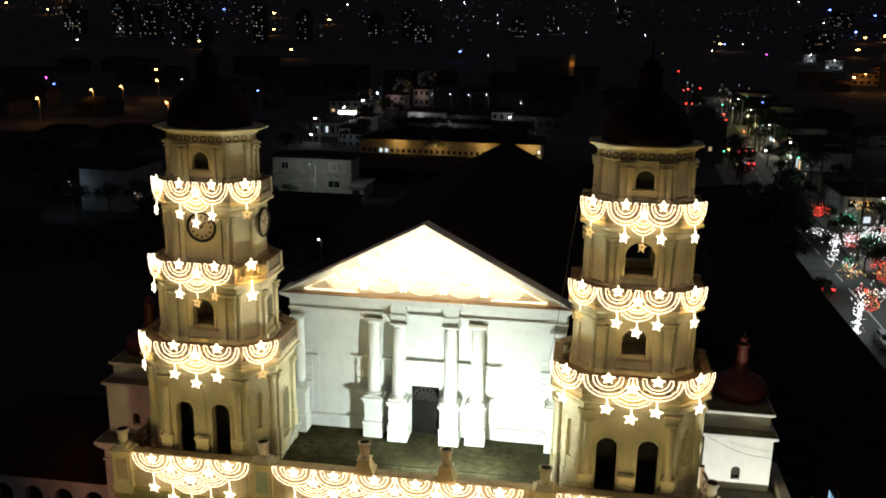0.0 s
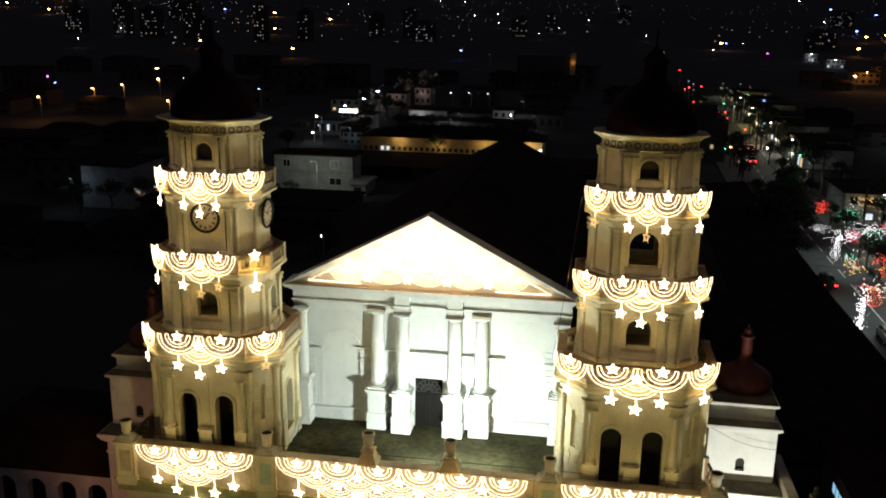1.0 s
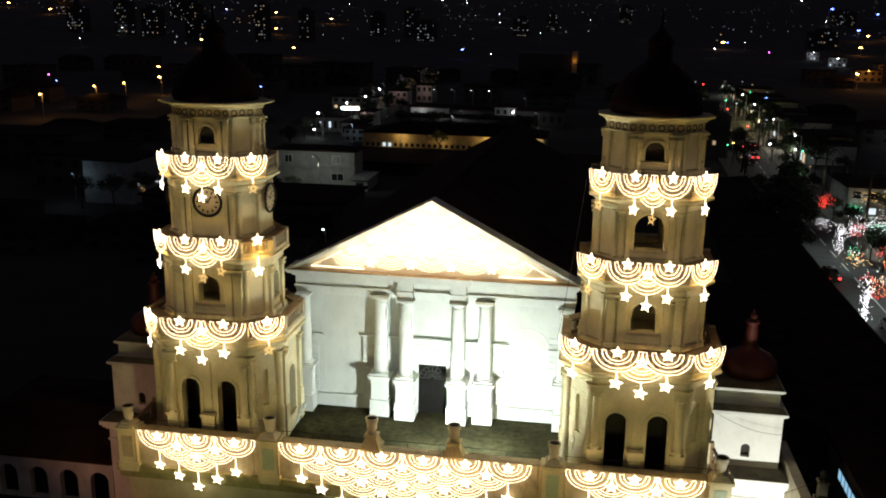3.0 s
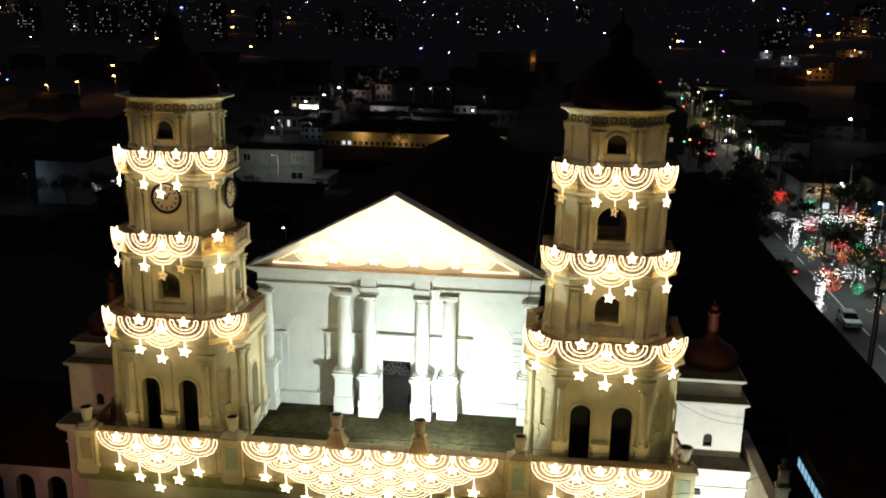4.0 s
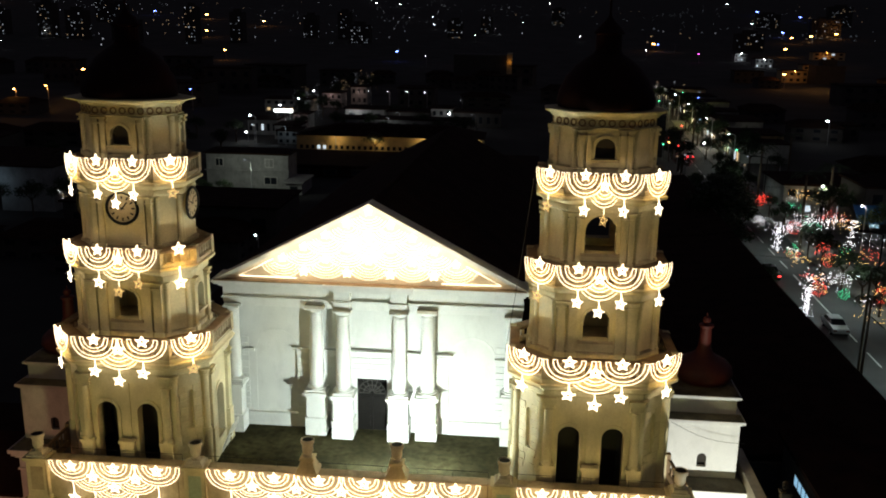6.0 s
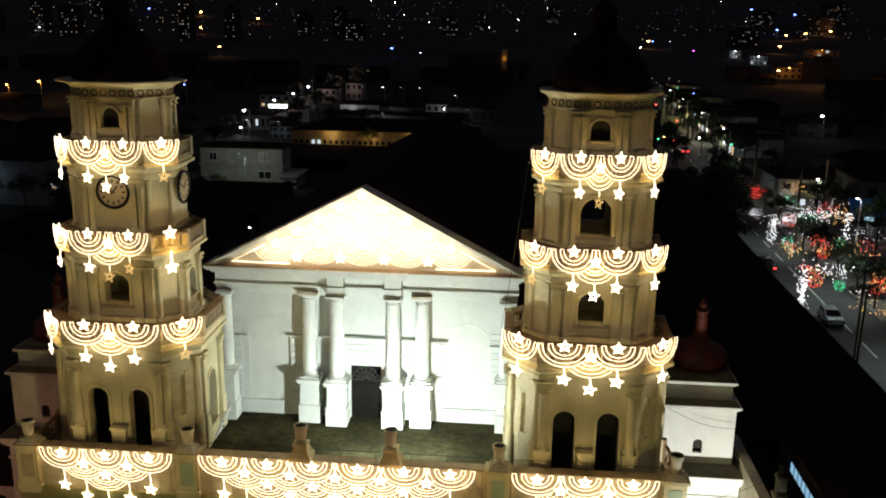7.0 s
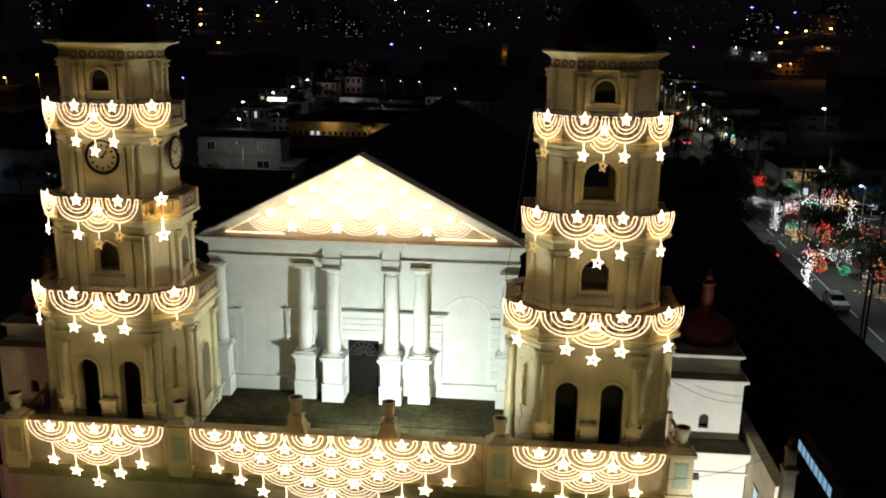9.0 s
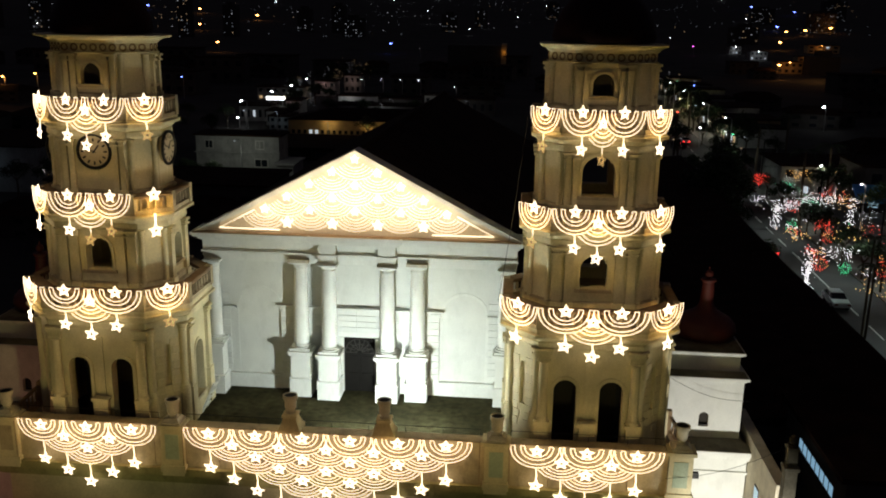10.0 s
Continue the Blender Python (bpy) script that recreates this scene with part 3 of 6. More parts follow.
                for o in offs:
                    for sx in (-1, 1):
                        bm = B()
                        pw = (0.24, 0.2, 0.12, 0.11)[n]
                        x = sx * o
                        box(bm, x - pw - 0.05, x + pw + 0.05, -hf - 0.24, -hf - 0.002, z0 + 0.3, base, m)
                        box(bm, x - pw, x + pw, -hf - 0.18, -hf - 0.002, base, z1 - 0.34, m)
                        box(bm, x - pw - 0.07, x + pw + 0.07, -hf - 0.27, -hf - 0.002, z1 - 0.34, z1 - 0.26, m)
                        box(bm, x - pw - 0.02, x + pw + 0.02, -hf - 0.21, -hf - 0.002, z1 - 0.26, z1 - 0.12, m)
                        box(bm, x - pw - 0.09, x + pw + 0.09, -hf - 0.3, -hf - 0.002, z1 - 0.12, z1 - 0.01, m)
                        part("pilaster", bm, M["cream"], th)
        for k in range(4):
            m = corner(cx, cy, k, hw, c)
            cl = c * math.sqrt(2) / 2
            for sx in (-1, 1):
                x = sx * (cl - 0.2)
                r = 0.2 if n == 0 else 0.13
                zb = 11.664 if n == 0 else z0 + 1.25
                bm = B()
                for q, za, zb2 in ((1.35, z0 + 0.2, zb), (1.2, zb, zb + 0.1), (1.0, zb + 0.1, z1 - 0.36), (1.25, z1 - 0.36, z1 - 0.28), (1.05, z1 - 0.28, z1 - 0.14), (1.45, z1 - 0.14, z1 - 0.01)):
                    loft(bm, [[m @ Vector((x + r * q * math.cos(a), -0.002 - r * q * math.sin(a), z)) for a in [math.pi * i / 8 for i in range(9)]] for z in (za, zb2)])
                part("half_column", bm, M["cream"], th)
        if n == 0:
            for k in (0, 3):
                m = corner(cx, cy, k, hw, c)
                for r in range(9):
                    for x0, x1 in ((-0.62, -0.22), (0.22, 0.62)):
                        piece("block", ASHLAR, th, m @ pose((x0 + x1) / 2 + (0.06 if r % 2 else -0.04), -0.002, 10.75 + 0.4 * r))
        # plinth of the storey, stained on its top
        if n:
            bm = B()
            octa_loft(bm, [(z0, hw + 0.3, c + 0.02), (z0 + 0.9, hw + 0.3, c + 0.02), (z0 + 0.98, hw + 0.14, c), (z0 + 1.2, hw + 0.14, c), (z0 + 1.26, hw + 0.06, c)], cx, cy)
            part("plinth", bm, M["creamdark"], th, "stained plinth")
        if n == 2 and has_clock:
            for k in range(4):
                m0, hf, sf = face(cx, cy, k, hw, s)
                m = m0 @ Matrix.Translation((0, -hf - (0.16 if k % 2 else 0.0), 23.45)) @ Matrix.Rotation(radians(90), 4, "X")
                bm = B()
                loft(bm, [[m @ Vector((0.72 * math.cos(a), 0.72 * math.sin(a), z)) for a in [2 * math.pi * i / 32 for i in range(32)]] for z in (-0.17 if k % 2 else 0.003, 0.05)])
                dial = part("clock_face", bm, M["clock"], th, "round yellowed clock face")
                bm = B()
                tube(bm, [m @ Vector((0.79 * math.cos(a), 0.79 * math.sin(a), 0.06)) for a in [2 * math.pi * i / 32 for i in range(32)]], 0.08, 6, True)
                part("rim", bm, M["dark"], dial, "dark iron rim", True)
                for h in range(12):
                    bm = B()
                    box(bm, -0.04, 0.04, 0.47, 0.64, 0.052, 0.06, m @ Matrix.Rotation(radians(30 * h), 4, "Z"))
                    part("hour_mark", bm, M["dark"], dial)
                bm = B()
                box(bm, -0.035, 0.035, -0.1, 0.4, 0.062, 0.075, m @ Matrix.Rotation(radians(-40), 4, "Z"))
                part("hour_hand", bm, M["dark"], dial)
                bm = B()
                box(bm, -0.025, 0.025, -0.12, 0.56, 0.078, 0.09, m @ Matrix.Rotation(radians(70), 4, "Z"))
                part("minute_hand", bm, M["dark"], dial)
    # rings with cornice and balustrade
    for n, (za, zf, zt, hw, c) in enumerate(RINGS):
        h2 = STOREYS[n][2]
        c2 = STOREYS[n][3]
        bm = B()
        d = hw - h2
        octa_loft(bm, [(za, h2 + 0.05, c2), (za + 0.12, h2 + 0.12, c2), (za + 0.3, h2 + 0.12, c2), (za + 0.36, h2 + 0.25 * d, c2), (za + 0.52, hw - 0.1, c), (za + 0.6, hw + 0.08, c), (za + 0.74, hw + 0.1, c), (za + 0.78, hw, c), (zf, hw, c)], cx, cy)
        part("cornice", bm, M["cream"], th)
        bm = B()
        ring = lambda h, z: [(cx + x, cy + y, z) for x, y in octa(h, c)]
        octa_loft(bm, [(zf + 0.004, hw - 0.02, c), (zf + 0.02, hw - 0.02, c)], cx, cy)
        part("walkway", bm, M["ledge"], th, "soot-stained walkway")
        bm = B()
        loft(bm, [ring(hw + 0.03, zt - 0.16), ring(hw + 0.05, zt - 0.06), ring(hw, zt), ring(hw - 0.46, zt), ring(hw - 0.46, zt - 0.16), ring(hw + 0.03, zt - 0.16)], False)
        part("handrail", bm, M["ledge"], th)
        bm = B()
        loft(bm, [ring(hw, zf + 0.02), ring(hw, zf + 0.2), ring(hw - 0.24, zf + 0.2), ring(hw - 0.24, zf + 0.02), ring(hw, zf + 0.02)], False)
        part("bottom_rail", bm, M["creamdark"], th)
        pts = [Vector((cx + x, cy + y, 0)) for x, y in octa(hw - 0.12, c)]
        for a, b in zip(pts, pts[1:] + pts[:1]):
            bm = B()
            box(bm, a.x - 0.17, a.x + 0.17, a.y - 0.17, a.y + 0.17, zf + 0.02, zt + 0.04)
            part("baluster_pier", bm, M["creamdark"], th)
            cnt = max(3, int((b - a).length / 0.36))
            for i in range(1, cnt):
                p = a.lerp(b, i / cnt)
                piece("baluster", BAL, th, pose(p.x, p.y, zf + 0.2) @ Matrix.Diagonal((1, 1, (zt - zf - 0.36) / 0.6, 1)))
    # frieze of rings and the top cornice
    hw, c = STOREYS[3][2], STOREYS[3][3]
    bm = B()
    lip = 0.24 if has_clock else 0.04
    octa_loft(bm, [(z, hw + d, c + 0.586 * d) for z, d in ((27.955, 0.1), (28.02, 0.14), (28.05, 0.04), (28.42, 0.04), (28.46, 0.12), (28.54, 0.17), (28.62, 0.27 + 0.3 * lip), (28.69, 0.42 + lip), (28.78, 0.46 + lip), (28.82, 0.38 + lip))], cx, cy)
    part("top_cornice", bm, M["cream"], th)
    rng = B()
    tube(rng, [(0.145 * math.cos(2 * math.pi * i / 12), 0, 0.145 * math.sin(2 * math.pi * i / 12)) for i in range(12)], 0.045, 5, True)
    rng_me = mesh_of(rng, "frieze_ring", M["ledge"])
    for k in range(4):
        m, hf, sf = face(cx, cy, k, hw, hw - c)
        for i in ((-2.5, -1.5, -0.5, 0.5, 1.5, 2.5) if k % 2 == 0 else (-0.5, 0.5)):
            piece("frieze_ring", rng_me, th, m @ pose(i * 0.46, -hf - 0.03, 28.235))
        m = corner(cx, cy, k, hw, c)
        for i in (-1, 0, 1):
            piece("frieze_ring", rng_me, th, m @ pose(i * 0.46, -0.035, 28.235))
    # dome, its red darkened to stand in for the lack of light
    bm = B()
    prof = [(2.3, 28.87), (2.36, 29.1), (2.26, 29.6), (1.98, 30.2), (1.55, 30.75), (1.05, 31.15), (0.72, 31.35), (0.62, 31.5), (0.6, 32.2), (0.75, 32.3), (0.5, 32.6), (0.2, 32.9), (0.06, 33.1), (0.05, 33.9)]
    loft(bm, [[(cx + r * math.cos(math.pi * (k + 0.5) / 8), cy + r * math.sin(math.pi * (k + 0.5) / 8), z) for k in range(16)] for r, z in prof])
    part("dome", bm, M["domeshade"], th, "red dome with a small lantern, night shade put into its dark colour", True)
    return th


bell_tower(TOWERS[0], True)
bell_tower(TOWERS[1], False)

# ---- urns ----


def urn(x, z, big):
    th = thing("urn", pose(x, 41.5, z), "weathered cement urn on a tapered foot" if big else "weathered cement urn on a parapet pier", "urn", "urns on the parapet")
    z1 = z + 0.26
    if not big:
        bm = B()
        square_loft(bm, [(z, 0.46), (z + 0.1, 0.46), (z + 0.14, 0.38), (z + 0.26, 0.3)], x, 41.5)
        part("plinth", bm, M["urn"], th)
    if big:
        bm = B()
        square_loft(bm, [(z, 0.55), (z + 0.16, 0.55), (z + 0.22, 0.5), (z + 0.46, 0.38), (z + 0.68, 0.3), (z + 0.74, 0.36), (z + 0.83, 0.36), (z + 0.87, 0.28)], x, 41.5)
        part("foot", bm, M["cream"], th)
        z1 = z + 0.87
    bm = B()
    revolve(bm, [(0.24, z1), (0.24, z1 + 0.07), (0.18, z1 + 0.12), (0.21, z1 + 0.18), (0.27, z1 + 0.26), (0.275, z1 + 0.62), (0.3, z1 + 0.66), (0.34, z1 + 0.72), (0.345, z1 + 0.9), (0.3, z1 + 0.92), (0.28, z1 + 0.9), (0.27, z1 + 0.72)], 20, x, 41.5)
    part("bowl", bm, M["urn"], th, smooth=True)
    # dark disc closing the bowl, painted as the shade of its hollow
    bm = B()
    revolve(bm, [(0.278, z1 + 0.84), (0.278, z1 + 0.86)], 20, x, 41.5)
    part("soil", bm, M["wood"], th, "near-black disc painted as the shade in the urn's hollow")


for x in PIERS:
    urn(x, 10.725, False)
for x in (-9.36, -4.86):
    urn(x, 10.645, True)


# ---- rails and steps beside the towers ----


def stair_railing(a, b, rise, n, material, label):
    """A sloping balustrade from a to b (feet), as high as rise."""
    a, b = Vector(a), Vector(b)
    th = thing("stair_railing", pose(*a), label, "railing", "railings beside the towers")
    d = (b - a)
    side_v = Vector((-d.y, d.x, 0)).normalized() * 0.09
    up = Vector((0, 0, 1))
    for name, z0, z1 in (("stringer", -0.3, 0.08), ("handrail", rise - 0.14, rise)):
        bm = B()
        loft(bm, [[p - side_v + up * z0, p + side_v + up * z0, p + side_v + up * z1, p - side_v + up * z1] for p in (a, b)])
        part(name, bm, material, th)
    for k in range(n):
        p = a.lerp(b, (k + 0.5) / n)
        bm = B()
        revolve(bm, [(0.05, p.z + 0.05), (0.035, p.z + 0.12), (0.075, p.z + 0.3), (0.04, p.z + rise - 0.22), (0.05, p.z + rise - 0.12)], 6, p.x, p.y)
        part("baluster", bm, material, th)
    for p in (a, b):
        bm = B()
        box(bm, p.x - 0.16, p.x + 0.16, p.y - 0.16, p.y + 0.16, p.z - 0.35, p.z + rise + 0.08)
        part("newel", bm, material, th)


stair_railing((-22.95, 43.7, 10.55), (-23.75, 42.6, 9.7), 0.85, 7, M["ledge"], "dark stained stair railing beside the clock tower")
stair_railing((8.75, 44.0, 10.6), (9.55, 43.2, 9.4), 0.8, 5, M["ledge"], "dark sloping stair railing beside the tower")
th = thing("wooden_steps", pose(-15.0, 46, TERR), "small white painted steps leaning at the tower foot", "steps")
for y in (45.3, 46.1):
    bm = B()
    loft(bm, [[(-15.2 + o, y, 9.41), (-15.2 + o, y + 0.12, 9.41), (-14.75 + o, y + 0.9, 10.75), (-14.75 + o, y + 0.78, 10.75)] for o in (0, 0.1)])
    part("stringer", bm, M["white"], th)
for k in range(4):
    bm = B()
    box(bm, -15.1 + 0.1 * k, -14.95 + 0.1 * k, 45.52 + 0.18 * k, 46.3 + 0.18 * k, 9.68 + 0.29 * k, 9.72 + 0.29 * k)
    part("tread", bm, M["white"], th)

# ---- light garlands ----


def star_points(r, k=0.45):
    return [((r if i % 2 == 0 else r * k) * math.sin(math.pi * i / 5), (r if i % 2 == 0 else r * k) * math.cos(math.pi * i / 5)) for i in range(10)]


def star_into(bm, x, z, r, y=0.0, tilt=0.0, yaw=0.0):
    m = Matrix.Translation((x, y, z)) @ Matrix.Rotation(yaw, 4, "Z") @ Matrix.Rotation(tilt, 4, "Y")
    for q in (1.0, 0.55):
        tube(bm, [m @ Vector((px * q, 0, pz * q)) for px, pz in star_points(r)], 0.016, 4, True)


def swag_thing(w, depth, hang, hang_mat, label, loops=((1.0, 0.84), (0.62, 0.46)), rope="rope", r=0.0095, star=0.31, over=None, drop=0.1):
    """A hanging net of rope-light arcs with a star in its middle; each loop runs out along one arc and back along another.
    hang: length of the string below, or 0. over: half spacing and rise of the two nets above, which cover the arcs' ends like scales."""
    th = thing("garland_light", Matrix(), label, "christmas light", "light garlands")

    def free(p):
        return not over or all(((p[0] - sx * over[0]) / (w / 2)) ** 2 + ((p[2] - over[1]) / depth) ** 2 > 0.98 for sx in (-1, 1))

    def arc(q):
        pts = [(-w / 2 * q * math.cos(math.pi * i / 24), 0, -depth * (q * 0.94 + 0.06) * math.sin(math.pi * i / 24) ** 0.85) for i in range(25)]
        return [p for p in pts if free(p)]
    for qs in loops:
        runs = [arc(q) for q in qs]
        bm = B()
        if len(runs) == 2 and len(runs[1]) > 2 and not over:
            tube(bm, runs[0] + runs[1][::-1], r, 4, True)
        else:
            for run in runs:
                if len(run) > 2:
                    tube(bm, run, r, 4)
        if bm.verts:
            part("rope_arc", bm, M[rope], th)
    bm = B()
    star_into(bm, 0, -drop, star, -0.03)
    part("star", bm, M["star"], th)
    if hang:
        bm = B()
        tube(bm, [(0, 0, -depth), (0.03, 0, -depth - hang * 0.5), (0, 0, -depth - hang + 0.26)], 0.014, 4)
        part("cord", bm, M["rope"], th)
        bm = B()
        star_into(bm, 0, -depth - hang, 0.31, -0.02, 0.15)
        part("hanging_star", bm, hang_mat, th)
    return th


def park(th):
    """Put the pattern itself at its first place later; keep a list of those still free."""
    return [th, True]


def place(slot, m):
    if slot[1]:
        slot[1] = False
        slot[0].matrix_basis = m
        return slot[0]
    return copy_thing(slot[0], m)


SCALE = ((1.0, 0.86), (0.7, 0.56))
LIT = "warm rope light arcs with a lit star"
S = {
    "long": park(swag_thing(2.2, 1.12, 0.62, M["star"], LIT + " below")),
    "dim": park(swag_thing(2.2, 1.12, 0.62, M["dimstar"], "warm rope light arcs with a dim star below")),
    "low": park(swag_thing(2.2, 1.12, 0.6, M["star"], LIT + " below", over=(1.17, 0.46))),
    "net": park(swag_thing(2.2, 1.12, 0, None, LIT + " on top", drop=0.24)),
    "nethang": park(swag_thing(2.2, 1.12, 0.96, M["star"], LIT + " below", drop=0.24)),
    "scale": park(swag_thing(2.2, 1.12, 0, None, LIT + " on top", SCALE, over=(1.08, 0.55), drop=0.24)),
    "scalehang": park(swag_thing(2.2, 1.12, 0.96, M["star"], LIT + " below", SCALE, over=(1.08, 0.55), drop=0.24)),
    "lowdim": park(swag_thing(2.2, 1.12, 0.6, M["dimstar"], "warm rope light arcs with a dim star below", over=(1.17, 0.46))),
    "chamfer": park(swag_thing(1.75, 1.1, 0.62, M["star"], LIT + " below")),
    "chamferdim": park(swag_thing(1.75, 1.1, 0.62, M["dimstar"], "warm rope light arcs with a dim star below")),
}
for t, cx in enumerate(TOWERS):
    for n, (za, zf, zt, hw, c) in enumerate(RINGS):
        s = hw - c
        front = Matrix.Translation((cx, TY, 0))
        y = -(hw - SHORT) - 0.16
        sc = Matrix.Diagonal((s / 2.2 * 0.94, 1, 1.0, 1))
        tilt = pose(0, 0, 0, -4, 0, 0)
        place(S["long"], front @ pose(-s / 2, y, zt + 0.1) @ tilt @ sc)
        place(S["dim"] if t == 0 and n == 1 else S["long"], front @ pose(s / 2, y, zt + 0.1) @ tilt @ sc)
        low = S["lowdim"] if (t == 0 and n == 1) or (t == 1 and n == 2) else S["low"]
        place(low, front @ pose(0, y - 0.05, zt - 0.36) @ tilt @ sc)
        for sx in (-1, 1):
            if t == 0 and n == 1 and sx > 0:
                continue
            m = front @ Matrix.Translation((sx * (hw - c / 2 + 0.1), -(hw - SHORT) + c / 2 - 0.1, zt + 0.1)) @ Matrix.Rotation(radians(45) * sx, 4, "Z")
            dimmed = (sx > 0 and t == 0) or (sx < 0 and t == 1 and n > 0)
            place(S["chamferdim"] if dimmed else S["chamfer"], m @ tilt @ Matrix.Diagonal((c * 1.414 / 1.95, 1, 1.0, 1)))
        for x, yy in ((0.0, y - 0.3), (-(hw - c / 2 + 0.3), -(hw - SHORT) + c / 2 - 0.3), (hw - c / 2 + 0.3, -(hw - SHORT) + c / 2 - 0.3)):
            lamp("star_bulb", "POINT", pose(cx + x, TY + yy, zt - 0.45), 46 if n == 2 else 58, (1.0, 0.62, 0.16), 0.05)
# a lone pair of stars where the clock tower's corner net is missing
hw, c = RINGS[1][3], RINGS[1][4]
m = Matrix.Translation((TOWERS[0] + hw - c / 2 + 0.1, TY - (hw - SHORT) + c / 2 - 0.1, RINGS[1][2])) @ Matrix.Rotation(radians(45), 4, "Z")
for dz, name in ((0.0, "top"), (-1.75, "low")):
    bm = B()
    star_into(bm, 0, dz, 0.36)
    if dz:
        tube(bm, [(0, 0, dz + 0.3), (0, 0, dz + 0.85)], 0.022, 4)
    bmesh.ops.transform(bm, matrix=m, verts=bm.verts)
    solo("star_light", bm, M["star"], "single lit rope-light star at the balustrade", "christmas light", "light garlands")

# nets on the parapet


def net(x0, x1, n, rows, y, z):
    w = (x1 - x0) / n
    for r in range(rows):
        for i in range(n - r):
            x = x0 + w * (i + 0.5 + r * 0.5)
            edge = i in (0, n - r - 1) or r == rows - 1
            slot = S[("scale" if r else "net") + ("hang" if edge else "")]
            place(slot, pose(x, y - 0.01 * r, z - 0.55 * r, 3) @ Matrix.Diagonal((w / 2.16, 1, 1, 1)))


net(-22.72, -15.95, 3, 3, 41.02, 10.66)
net(1.2, 8.1, 3, 3, 41.02, 10.66)
net(-14.42, -0.75, 6, 6, 41.02, 10.66)

for x in (-22.0, -19.6, -17.2, -13.5, -10.4, -7.3, -4.3, -1.3, 2.3, 4.7, 7.2):
    lamp("star_bulb", "POINT", pose(x, 40.2, 10.3), 30, (1.0, 0.62, 0.25), 0.05)

# net in the pediment: rows of arcs from the base up to the top, stars between the lowest
PED = park(swag_thing(2.5, 1.15, 0, None, LIT + " on top", ((1.0,), (0.86,), (0.72,), (0.58,), (0.44,)), "ropehot", 0.008, 0.22, (1.19, 0.68)))
for r in range(5):
    for i in range(5 - r):
        lamp("star_bulb", "POINT", pose(CX + (i - (4 - r) / 2) * 2.38, 46.95, 20.13 + 0.68 * r), 25, (1.0, 0.80, 0.52), 0.05)
        place(PED, pose(CX + (i - (4 - r) / 2) * 2.38, 47.62 - 0.02 * (r % 2), 20.13 + 0.68 * r))
for i in range(4):
    bm = B()
    star_into(bm, CX + (i - 1.5) * 2.38, 19.35, 0.3, 47.55)
    solo("star_light", bm, M["star"], "single lit rope-light star low in the pediment", "christmas light", "light garlands")
for sx in (-1, 1):
    bm = B()
    tube(bm, [(CX + sx * 4.0, 47.6, 18.93), (CX + sx * 7.2, 47.6, 18.95), (CX + sx * 5.3, 47.6, 19.95)], 0.016, 4)
    solo("outline_light", bm, M["rope"], "rope light outlining a corner of the pediment", "christmas light", "light garlands")

# ---- side chapels with red onion domes ----


